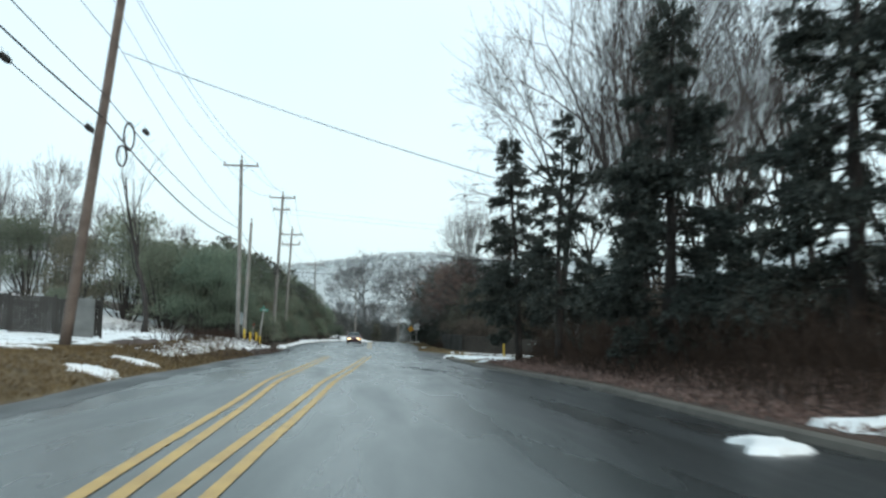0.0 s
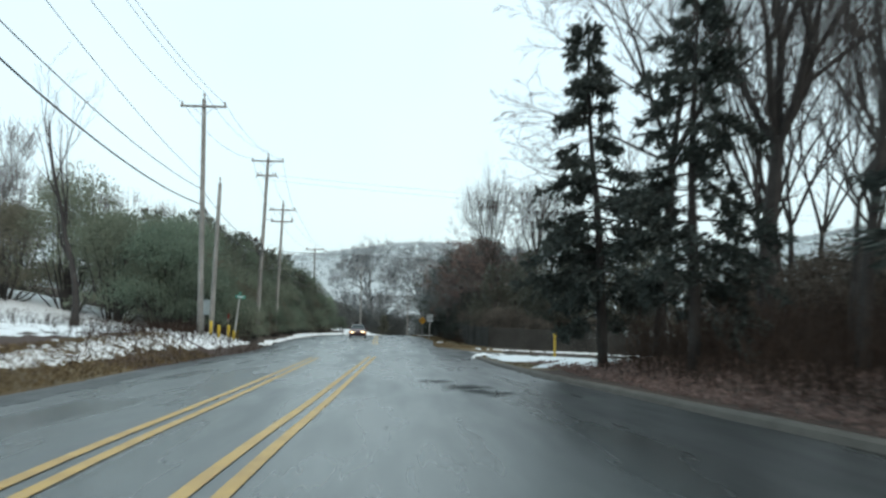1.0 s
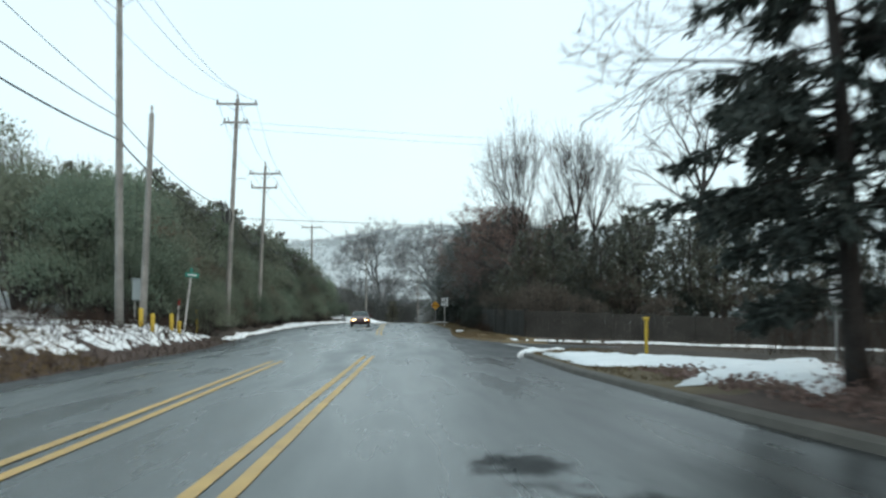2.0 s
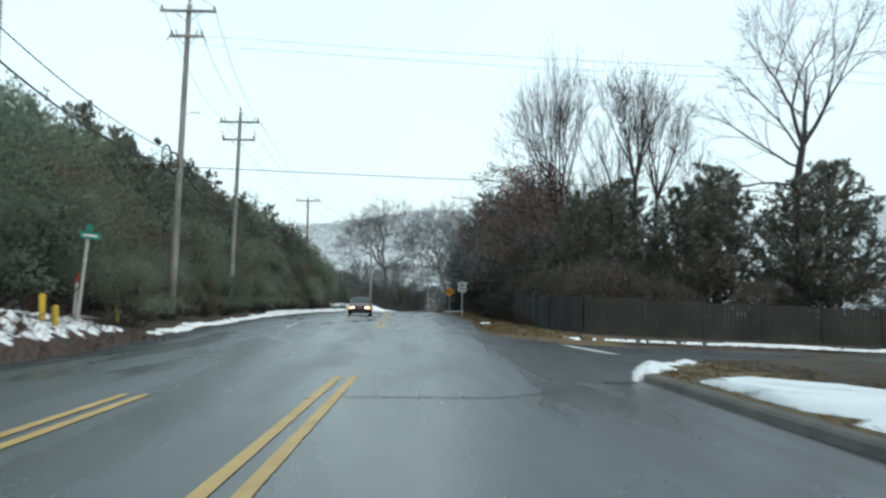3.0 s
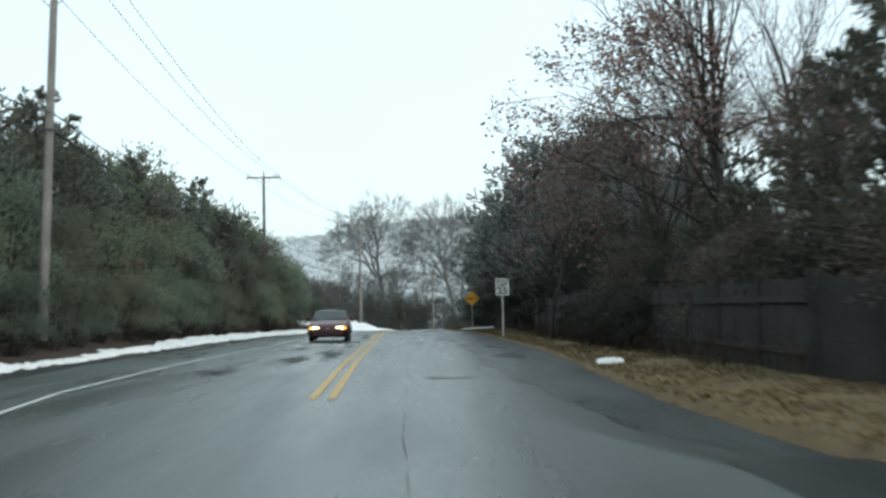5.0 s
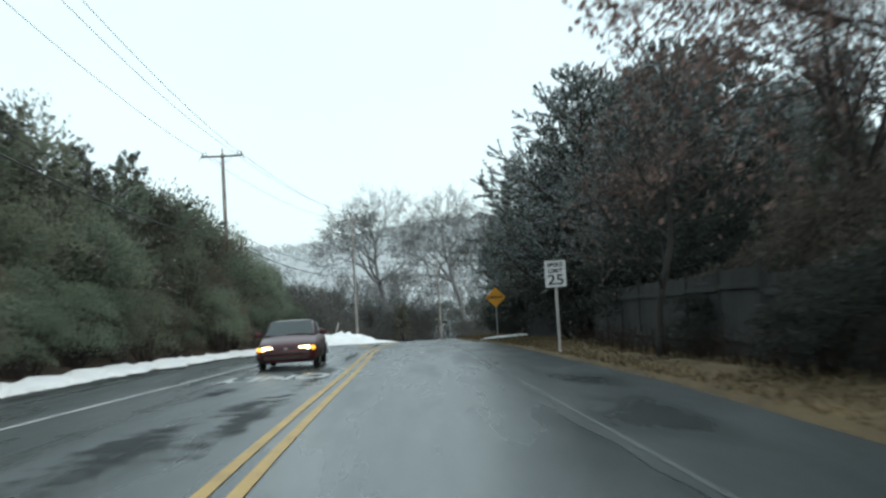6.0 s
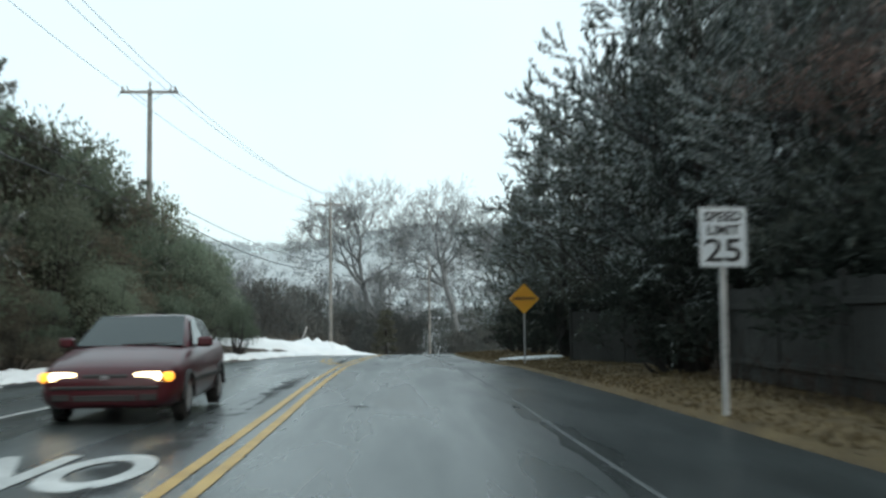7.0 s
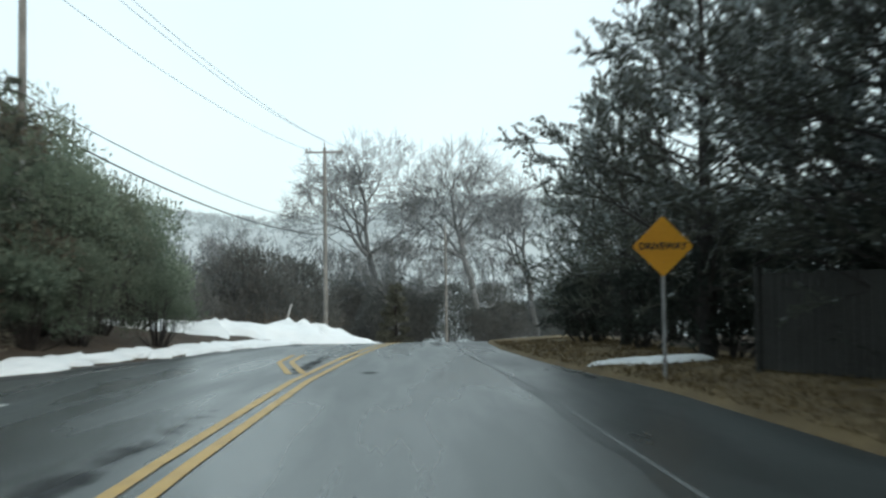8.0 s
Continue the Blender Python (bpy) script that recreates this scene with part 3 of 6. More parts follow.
def bare_tree(name, label, seed, height, radius, at, kids=(11, 6, 5, 4), spread=(0.6, 0.6, 0.6, 0.6), up=0.06, crook=0.10, stems=1, lean=(0, 0), leaves=0, leaf_mat=None,
              leaf_size=0.10, bark=None, twig=None, group="", fine=1.0):
    """A leafless tree with trunk, limbs and twigs; leaves: how many withered ones still hang."""
    rng = np.random.default_rng(seed)
    last = len(kids)
    out, tips = [[] for _ in range(last + 1)], []
    for k in range(stems):
        a = 2 * math.pi * k / max(1, stems) + rng.uniform(0, 1)
        tilt = 0.0 if stems == 1 else 0.20
        d = np.array([math.cos(a) * tilt + lean[0], math.sin(a) * tilt + lean[1], 1.0])
        off = np.array([math.cos(a), math.sin(a), 0]) * (0 if stems == 1 else radius * 0.8)
        grow(rng, off + np.array([0, 0, -0.25]), d, height * rng.uniform(0.85, 1.0) + 0.25, radius * (1 if stems == 1 else 0.7), 0, last, out, tips, up, spread, kids, 9, crook)
    tree = thing(name, label, "tree", at, group)
    for k in range(stems):
        V, F = chain(out[0][k * 9:(k + 1) * 9], 9)
        V[:9, :2] = V[:9, :2] * 1.35
        part("trunk", mesh("trunk", V, F, bark or BARK, True), tree)
    V, F = tubes(out[1], 5)
    thin = np.concatenate([np.array(level_rows) for level_rows in out[2:] if level_rows])
    thin[:, 6:8] = np.maximum(thin[:, 6:8], 0.0065 * fine)
    V2, F2 = tubes(thin, 3)
    crown = mesh("crown", np.concatenate([V, V2]), np.concatenate([F, F2 + len(V)]), bark or BARK)
    crown.materials.append(twig or TWIG)
    crown.polygons.foreach_set("material_index", [0] * len(F) + [1] * len(F2))
    tagged(part("crown", crown, tree), kind="stuff")
    if leaves:
        T = np.array(tips)
        P = T[rng.integers(0, len(T), leaves)] + rng.normal(0, 0.16, (leaves, 3))
        D = rng.normal(size=(leaves, 3)) + np.array([0, 0, -0.5])
        V, F = blades(P, D, leaf_size, leaf_size * 0.65, rng)
        tagged(part("foliage", mesh("foliage", V, F, leaf_mat or OAK_LEAF), tree, "withered leaves still on the twigs"), kind="stuff")
    return tree


def fork_tree(name, label, seed, height, radius, at, levels=7, first=0.16, splay=0.34, up=0.05, crook=0.05, stems=1, leaves=0, leaf_mat=None, leaf_size=0.10,
              bark=None, twig=None, group="", fine=1.0, shoots=1.0, leaf_low=0.0, lean=(0, 0), heads=3, ratio=0.86, arms=()):
    """A leafless tree whose limbs fork again and again into a rounded crown of fine twigs."""
    rng = np.random.default_rng(seed)
    trunks, thick, thin, tips = [], [], [], []
    L0 = height * (1 - first) / (sum(ratio ** k for k in range(levels)) * 0.93)

    def twiglet(p, d, ln, r, depth):
        d = unit(d + np.array([0, 0, 0.12]))
        q = p + d * ln * 0.5
        e = q + unit(d + rng.normal(0, 0.12, 3) + np.array([0, 0, 0.10])) * ln * 0.5
        thin.extend([(*p, *q, r, r * 0.8), (*q, *e, r * 0.8, r * 0.5)])
        tips.extend([q, e])
        if depth:
            for f in (0.35, 0.75):
                b = p + (e - p) * f
                twiglet(b, d + rng.normal(0, 0.5, 3), ln * rng.uniform(0.35, 0.6), r * 0.7, depth - 1)

    def limb(p, d, ln, r, level):
        n = 3
        r1 = r * 0.80
        for k in range(n):
            d = unit(d + rng.normal(0, crook, 3) + np.array([0, 0, up]))
            q = p + d * ln / n
            ra, rb = r + (r1 - r) * k / n, r + (r1 - r) * (k + 1) / n
            (thick if level < 3 else thin).append((*p, *q, ra, rb))
            for _ in range(rng.poisson(shoots * 0.8) if level >= 1 or shoots > 1.5 else 0):
                side = unit(np.cross(d, rng.normal(size=3)))
                twiglet(p + (q - p) * rng.uniform(), d * 0.7 + side * 0.8, L0 * rng.uniform(0.25, 0.6) * (0.9 if level < 4 else 0.6), max(0.006, r1 * 0.35), 1 if level < levels - 2 else 0)
            p = q
        if level >= levels - 1:
            tips.append(p)
            twiglet(p, d, ln * 0.9, max(0.006, r1), 0)
            return
        side = unit(np.cross(d, rng.normal(size=3)))
        m = heads if level == 0 else 3 if rng.uniform() < 0.2 else 2
        for j in range(m):
            turn = 2 * math.pi * j / m + rng.uniform(-0.4, 0.4)
            other = np.cross(d, side)
            lead = j == 0
            a = splay * rng.uniform(0.15, 0.6) if lead else splay * rng.uniform(0.8, 1.4)
            nd = d * math.cos(a) + (side * math.cos(turn) + other * math.sin(turn)) * math.sin(a)
            limb(p, nd, ln * ratio * rng.uniform(0.85, 1.12), r1 * (0.84 if lead else 0.68), level + 1)

    for k in range(stems):
        a = 2 * math.pi * k / stems + rng.uniform(0, 1)
        tilt = 0.0 if stems == 1 else 0.26
        d = unit(np.array([math.cos(a) * tilt + lean[0], math.sin(a) * tilt + lean[1], 1.0]))
        p = np.array([math.cos(a), math.sin(a), 0]) * (0 if stems == 1 else radius * 1.3) + np.array([0, 0, -0.25])
        rows = []
        for i in range(5):
            d = unit(d + rng.normal(0, crook * 0.6, 3))
            q = p + d * (height * first + 0.25) / 5
            rows.append((*p, *q, radius * (1.3 - 0.07 * i) if i == 0 else radius * (1.07 - 0.05 * i), radius * (1.02 - 0.05 * i)))
            p = q
        trunks.append(rows)
        limb(p, d, L0, radius * 0.82, 0)
    for (hx, hz), way, reach, rad, sink in arms:
        own = [[] for _ in range(5)]
        grow(rng, (hx, 0, hz), way, reach, rad, 1, 4, own, tips, sink, (0, 0.6, 0.65, 0.6), (0, 9, 5, 3), 8, 0.09)
        thick.extend(own[1])
        thin.extend(own[2] + own[3] + own[4])
    tree = thing(name, label, "tree", at, group)
    for rows in trunks:
        V, F = chain(rows, 9)
        part("trunk", mesh("trunk", V, F, bark or BARK, True), tree)
    V, F = tubes(np.array(thick), 6)
    thin = np.array(thin)
    thin[:, 6:8] = np.maximum(thin[:, 6:8], 0.006 * fine)
    V2, F2 = tubes(thin, 3)
    F, F2 = F.tolist(), (F2 + len(V)).tolist()
    crown = mesh("crown", np.concatenate([V, V2]), F + F2, bark or BARK)
    crown.materials.append(twig or TWIG)
    crown.polygons.foreach_set("material_index", [0] * len(F) + [1] * len(F2))
    tagged(part("crown", crown, tree), kind="stuff")
    if leaves:
        T = np.array(tips)
        T = T[T[:, 2] < height * 0.95] if leaf_low == 0 else T[T[:, 2] < height * leaf_low]
        P = T[rng.integers(0, len(T), leaves)] + rng.normal(0, 0.14, (leaves, 3))
        D = rng.normal(size=(leaves, 3)) + np.array([0, 0, -0.5])
        V, F = blades(P, D, leaf_size, leaf_size * 0.65, rng)
        tagged(part("foliage", mesh("foliage", V, F, leaf_mat or OAK_LEAF), tree, "withered leaves still on the twigs"), kind="stuff")
    return tree


def conifer(name, label, seed, height, reach, at, droop=0.35, first=0.08, whorl=0.42, per=5, mat=None, group="", radius=0.16, gap=0.0, trunk_lean=(0, 0), thick=1.0, needle=0.2, column=0.8):
    """A spruce: tapering trunk, uneven boughs with hanging branchlets, all brushed with needles."""
    rng = np.random.default_rng(seed)
    tree = thing(name, label, "tree", at, group)
    nseg = 10
    axis = lambda h: np.array([trunk_lean[0] * h / height + 0.05 * math.sin(h * 0.9 + seed), trunk_lean[1] * h / height, h])
    segs = []
    for k in range(nseg):
        h0, h1 = -0.3 + (height + 0.3) * k / nseg, -0.3 + (height + 0.3) * (k + 1) / nseg
        segs.append((*axis(h0), *axis(h1), radius * (1 - k / nseg) + 0.015, radius * (1 - (k + 1) / nseg) + 0.012))
    V, F = chain(segs, 9)
    part("trunk", mesh("trunk", V, F, BARK, True), tree)
    limb, A, B = [], [], []
    h = height * first
    while h < height * 0.97:
        f = (h / height - first) / (1 - first)
        base = reach * min((1 - f) ** column, 0.6 + 2.2 * f) + 0.16
        for j in range(per):
            if rng.uniform() < gap:
                continue
            a = rng.uniform(0, 2 * math.pi)
            ln = base * rng.uniform(0.45, 1.2)
            hh = min(height * 0.985, h + rng.uniform(-0.7, 0.7) * whorl)
            p = axis(hh)
            out = np.array([math.cos(a), math.sin(a), 0.0])
            side = np.array([-out[1], out[0], 0])
            sag = droop * rng.uniform(0.5, 1.35) * (1 - 0.6 * f)
            bend = rng.uniform(-0.25, 0.25)
            n = 5
            pts = [p + out * ln * u + side * bend * ln * u * u + np.array([0, 0, ln * (0.10 * u - 1.25 * sag * u * u + 0.45 * sag * u ** 4 + (0.35 * u if f > 0.85 else 0))]) for u in np.linspace(0, 1, n + 1)]
            for k in range(n):
                limb.append((*pts[k], *pts[k + 1], 0.008 + 0.012 * ln * (1 - k / n), 0.006 + 0.010 * ln * (1 - (k + 1) / n)))
            A += pts[2:-1]
            B += pts[3:]
            PT = np.array(pts)
            for _ in range(int(4 + 6.5 * ln * thick)):
                u = rng.uniform(0.18, 1.0) ** 0.8
                i = min(n - 1, int(u * n))
                q = PT[i] + (PT[i + 1] - PT[i]) * (u * n - i)
                d = unit(out * rng.uniform(0.3, 1.0) + side * rng.normal(0, 0.75) + np.array([0, 0, rng.uniform(-1.0, 0.15)]))
                tl = (0.20 + 0.34 * ln * (1.1 - u)) * rng.uniform(0.5, 1.25)
                e = q + d * tl
                limb.append((*q, *e, 0.008, 0.004))
                A.append(q), B.append(e)
        h += whorl * rng.uniform(0.55, 1.3)
    A.append(axis(height * 0.93)), B.append(axis(height * 1.01))
    A, B = np.array(A), np.array(B)
    W = B - A
    ln = np.linalg.norm(W, axis=1)
    cnt = np.maximum(5, (ln * 34).astype(int))
    i = np.repeat(np.arange(len(A)), cnt)
    u = rng.uniform(0.0, 1.05, len(i))
    P = A[i] + W[i] * u[:, None] + rng.normal(0, 0.02, (len(i), 3))
    D = W[i] / np.maximum(ln[i], 1e-6)[:, None] + rng.normal(0, 0.55, (len(i), 3))
    V, F = blades(P, D, needle, needle * 0.36, rng, 0.35)
    V0, F0 = tubes(limb, 3)
    crown = mesh("crown", np.concatenate([V0, V]), [*F0.tolist(), *(F + len(V0)).tolist()], mat or SPRUCE)
    crown.materials.append(BARK)
    crown.polygons.foreach_set("material_index", [1] * len(F0) + [0] * len(F))
    tagged(part("crown", crown, tree), kind="stuff")
    return tree


def tufted_pine(name, label, seed, height, radius, at, limbs=42, sub=7, shoots=3, tuft=11, blade=0.15, wide=0.04, mat=None, snow=0.10, group="", up=0.10, low=0.10, wide_crown=0.42):
    """A full, ragged pine: limbs from low down, upturned shoots brushed with needles."""
    rng = np.random.default_rng(seed)
    rows = [[], [], [], []]
    trunk = []
    for k in range(8):
        a, b = k / 8, (k + 1) / 8
        trunk.append((0, 0, -0.3 + (height + 0.3) * a, 0, 0, -0.3 + (height + 0.3) * b, radius * (1 - a) + 0.02, radius * (1 - b) + 0.02))
    for j in range(limbs):
        f = low + (0.97 - low) * (j + rng.uniform(0, 1)) / limbs
        a = j * 2.4 + rng.uniform(-0.6, 0.6)
        d = np.array([math.cos(a), math.sin(a), 0.0 + 0.75 * f])
        ln = height * wide_crown * (1.08 - f) ** 0.62 * rng.uniform(0.5, 1.3)
        grow(rng, (0, 0, height * f), d, ln, 0.012 + 0.018 * ln / 2, 1, 3, rows, [], up, (0, 0.75, 0.7), (0, sub, shoots), 4, 0.10)
    tree = thing(name, label, "tree", at, group)
    V, F = chain(trunk, 9)
    part("trunk", mesh("trunk", V, F, BARK, True), tree)
    V0, F0 = tubes(np.concatenate([np.array(rows[1]), np.array(rows[2]), np.array(rows[3])]), 3)
    S = np.concatenate([np.array(rows[3]), np.array(rows[2])[1::2]])
    A, W = S[:, 0:3], S[:, 3:6] - S[:, 0:3]
    ln = np.linalg.norm(W, axis=1)
    i = np.repeat(np.arange(len(S)), np.maximum(4, (ln * tuft * 4.5).astype(int)))
    u = rng.uniform(0.05, 1.1, len(i))
    P = A[i] + W[i] * u[:, None]
    D = W[i] / np.maximum(ln[i], 1e-6)[:, None] + rng.normal(0, 0.42, (len(i), 3)) + np.array([0, 0, 0.1])
    V, F = blades(P, D, blade, wide, rng, 0.3)
    crown = mesh("crown", np.concatenate([V0, V]), [*F0.tolist(), *(F + len(V0)).tolist()], mat or PINE)
    crown.materials.append(BARK)
    crown.polygons.foreach_set("material_index", [1] * len(F0) + [0] * len(F))
    tagged(part("crown", crown, tree), kind="stuff")
    if snow:
        reach = np.hypot(P[:, 0], P[:, 1]) / (height * wide_crown * np.clip(1.08 - P[:, 2] / height, 0.08, 1) ** 0.62)
        chance = np.clip(reach - 0.4, 0.02, 0.6) * (0.06 + (P[:, 2] / height) ** 2.0)
        pick = rng.choice(len(P), int(len(P) * snow), replace=False, p=chance / chance.sum())
        V, F = blades(P[pick] + np.array([0, 0, 0.03]), D[pick], blade * 0.8, wide * 0.9, rng, 0.1)
        tagged(part("snow", mesh("snow", V, F, SNOW_TUFT), tree, "snow caught on the needles"), kind="stuff")
    return tree


def shrub(name, label, seed, size, at, mat, count=4200, leaf=0.14, lumps=16, group="", category="shrub", stems=26, spiky=0.0, low=0.02, slim=0.34, core=None):
    """A dense bush: stems and many small leaves gathered in uneven lumps."""
    rng = np.random.default_rng(seed)
    ob = thing(name, label, category, at, group)
    sx, sy, sz = size
    C, R = [], []
    for k in range(lumps):
        a, f = rng.uniform(0, 2 * math.pi), rng.uniform(0, 1)
        rad = math.sqrt(rng.uniform(0, 1)) * math.sqrt(max(0.05, 1 - f * f * 0.9))
        C.append((math.cos(a) * rad * sx * 0.42, math.sin(a) * rad * sy * 0.42, sz * (0.12 + 0.76 * f)))
        R.append(rng.uniform(0.16, 0.30))
    C, R = np.array(C), np.array(R)
    segs = []
    for c in C:
        foot = np.array([c[0] * 0.25, c[1] * 0.25, -0.2])
        mid = (foot + c) / 2 + rng.normal(0, 0.12, 3)
        segs += [(*foot, *mid, 0.045, 0.03), (*mid, *c, 0.03, 0.012)]
        for _ in range(max(1, stems // lumps)):
            e = c + rng.normal(0, 1, 3) * np.array([sx, sy, sz]) * 0.14
            segs.append((*c, *e, 0.012, 0.006))
    V0, F0 = tubes(segs, 3)
    i = rng.integers(0, lumps, count)
    n = rng.normal(size=(count, 3))
    n /= np.linalg.norm(n, axis=1, keepdims=True)
    n[:, 2] = np.where(n[:, 2] < -0.3, -n[:, 2], n[:, 2])
    rad = R[i] * rng.uniform(0.55, 1.08, count)
    P = C[i] + n * rad[:, None] * np.array([sx, sy, sz * 0.75])
    P[:, 2] = np.maximum(P[:, 2], low * sz)
    D = n + rng.normal(0, 0.6, (count, 3)) + np.array([0, 0, 0.25 + spiky])
    V, F = blades(P, D, leaf, leaf * slim, rng)
    tagged(part("woody_core", mesh("woody_core", V0, F0, core or BARK), ob), kind="stuff")
    tagged(part("foliage", mesh("foliage", V, F, mat), ob), kind="stuff")
    return ob


def brush(name, label, seed, area, count, height, mat=None):
    """A thicket of thin bare stems over a stretch of ground, as one uncounted mass."""
    rng = np.random.default_rng(seed)
    x0, y0, x1, y1 = area
    X, Y = rng.uniform(x0, x1, count), rng.uniform(y0, y1, count)
    Z = ground_z(X, Y) - 0.05
    H = height * rng.uniform(0.35, 1.15, count)
    segs = []
    A = np.stack([X, Y, Z], 1)
    lean = rng.normal(0, 0.32, (count, 2))
    M = A + np.stack([lean[:, 0] * H * 0.4, lean[:, 1] * H * 0.4, H * 0.55], 1)
    B = M + np.stack([lean[:, 0] * H * 0.7, lean[:, 1] * H * 0.7, H * 0.42], 1)
    r = 0.006 + 0.006 * rng.uniform(size=count)
    segs.append(np.concatenate([A, M, r[:, None], r[:, None] * 0.8], 1))
    segs.append(np.concatenate([M, B, r[:, None] * 0.8, r[:, None] * 0.4], 1))
    for _ in range(3):
        k = rng.uniform(0.2, 0.9, count)[:, None]
        S = M + (B - M) * k if _ else A + (M - A) * (0.4 + 0.6 * k)
        E = S + rng.normal(0, 0.22, (count, 3)) * H[:, None] + np.array([0, 0, 0.18]) * H[:, None]
        segs.append(np.concatenate([S, E, r[:, None] * 0.6, r[:, None] * 0.4], 1))
    V, F = tubes(np.concatenate(segs), 3)
    return thing(name, label, "brush", Matrix(), kind="stuff", me=mesh(name, V, F, mat or BRUSH))


def grass(name, label, seed, spots, height, mat=None, spread=0.5):
    """Blades of dry grass over the given (x, y) spots."""
    rng = np.random.default_rng(seed)
    spots = np.asarray(spots)
    n = len(spots)
    P = np.stack([spots[:, 0], spots[:, 1], ground_z(spots[:, 0], spots[:, 1]) - 0.01], 1)
    D = rng.normal(0, spread, (n, 3))
    D[:, 2] = 1.0
    V, F = blades(P, D, height, 0.03, rng, 0.1)
    return thing(name, label, "grass", Matrix(), kind="stuff", me=mesh(name, V, F, mat or GRASS_BLADE))


def put(x, y, rz=0.0, s=1.0, dz=0.0):
    return Matrix.Translation((x, y, gz(x, y) + dz)) @ Matrix.Rotation(radians(rz), 4, "Z") @ Matrix.Scale(s, 4)


# the spruces and tall bare trees beyond the kerb
SPR = dict(group="roadside spruces")
conifer("spruce_tree", "tall dark spruce with drooping boughs over brown litter", 11, 10.6, 2.7, put(7.9, 28.0), droop=0.42, first=0.08, radius=0.2, thick=1.3, per=5, **SPR)
conifer("spruce_tree", "broad dark spruce with a bare lower trunk", 12, 13.0, 3.6, put(10.6, 22.5), droop=0.4, first=0.13, radius=0.24, thick=1.15, gap=0.14, column=1.0, **SPR)
conifer("spruce_tree", "narrow dark spruce with long hanging boughs", 13, 9.9, 2.2, put(7.0, 40.6), droop=0.75, first=0.16, radius=0.15, gap=0.12, **SPR)
conifer("spruce_tree", "ragged spruce leaning towards the road with thin boughs", 17, 10.5, 2.25, put(6.5, 47.9), droop=0.5, first=0.14, whorl=0.36, radius=0.16, trunk_lean=(-0.7, 0), gap=0.12, thick=1.2, column=0.7, **SPR)
conifer("spruce_tree", "dark spruce standing deeper among the bare trees", 15, 7.5, 2.2, put(12.0, 34.0), droop=0.45, first=0.12, radius=0.16, gap=0.25, **SPR)
conifer("spruce_tree", "dark spruce at the edge of the brown undergrowth", 16, 12.0, 2.9, put(10.2, 14.5), droop=0.4, first=0.15, radius=0.22, gap=0.1, **SPR)
fork_tree("bare_tree", "tall bare tree forking into many upswept limbs", 21, 17.5, 0.31, put(10.9, 46.8), levels=7, first=0.17, splay=0.42, up=0.045, heads=6, shoots=1.0, group="bare roadside trees")
fork_tree("bare_tree", "tall bare tree with a twin trunk and reaching lower limbs", 22, 15.5, 0.20, put(8.6, 49.5), levels=7, first=0.24, splay=0.36, up=0.03, heads=3, shoots=2.2, group="bare roadside trees",
          arms=[((0.0, 4.3), (-1.0, -0.12, 0.12), 5.2, 0.055, -0.008), ((-0.1, 5.0), (-1.0, -0.3, 0.16), 4.6, 0.05, -0.012), ((-0.1, 6.6), (-0.9, -0.1, 0.45), 4.8, 0.05, -0.01), ((-0.2, 8.4), (-0.85, 0.1, 0.6), 4.6, 0.045, 0.0), ((-0.3, 10.0), (-0.8, -0.2, 0.9), 4.2, 0.04, 0.0), ((0.1, 6.2), (0.7, -0.6, 0.5), 4.5, 0.045, 0.0)])
fork_tree("bare_tree", "slim bare tree forking above the undergrowth", 23, 13.0, 0.14, put(8.8, 35.9), levels=6, first=0.2, splay=0.34, up=0.06, heads=3, shoots=2.2, group="bare roadside trees")
deep = fork_tree("bare_tree", "bare grey tree in the wood behind the spruces", 24, 15.5, 0.16, put(16, 37), levels=7, first=0.2, splay=0.34, heads=4, up=0.045, crook=0.06, shoots=0.8, group="bare roadside trees")
for k, (x, y, s) in enumerate([(19, 46, 1.0), (15, 55, 0.9), (22, 38, 1.1), (26, 52, 1.1), (17, 64, 0.75), (12.9, 51.5, 0.85), (15.6, 57.5, 0.95), (19, 62, 1.0), (14.6, 46, 0.9), (21, 57, 1.1), (24, 66, 1.1), (11.6, 39.5, 0.75), (12.6, 36.5, 0.8), (10.6, 33.2, 0.6), (13.4, 39.5, 0.8), (9.9, 38.6, 0.6), (13.6, 43.5, 0.9), (14.4, 54, 0.95)]):
    copy_thing(deep, put(x, y, 63 * k + 20, s))
brush("undergrowth", "brown tangled undergrowth beneath the spruces", 31, (6.8, 8, 14, 47.5), 3800, 1.45)
brush("undergrowth", "low brown stems along the kerb", 32, (5.9, 5, 8.5, 47.5), 1400, 0.6)
brush("undergrowth", "dark thicket at the back of the spruces", 33, (11, 10, 24, 70), 2400, 2.6)

# wood beyond the side street
t_oak = fork_tree("oak_tree", "oak with withered reddish leaves still hanging", 41, 11.8, 0.18, put(9.0, 118.5, 120, 0.72), levels=7, first=0.14, splay=0.38, up=0.035, heads=4, ratio=0.82, shoots=1.6, leaves=5200, leaf_size=0.12, leaf_low=0.92, group="oaks behind the fence")
fork_tree("oak_tree", "tall oak with withered leaves on its low boughs", 43, 13.2, 0.19, put(9.8, 113.2), levels=7, first=0.24, splay=0.25, up=0.07, heads=5, ratio=0.84, shoots=1.3, leaves=8500, leaf_size=0.135, leaf_low=0.72, group="oaks behind the fence",
          arms=[((0, 2.6 + 0.62 * k), (-math.cos(0.7 * (k % 3 - 1)), -math.sin(0.7 * (k % 3 - 1)), 0.42 + 0.05 * k), 6.6 - 0.2 * k, 0.055, 0.004) for k in range(11)] + [((0, 3.2 + k), (1.0, 0.5 - 0.5 * k, 0.55), 3.8, 0.045, 0.004) for k in range(4)])
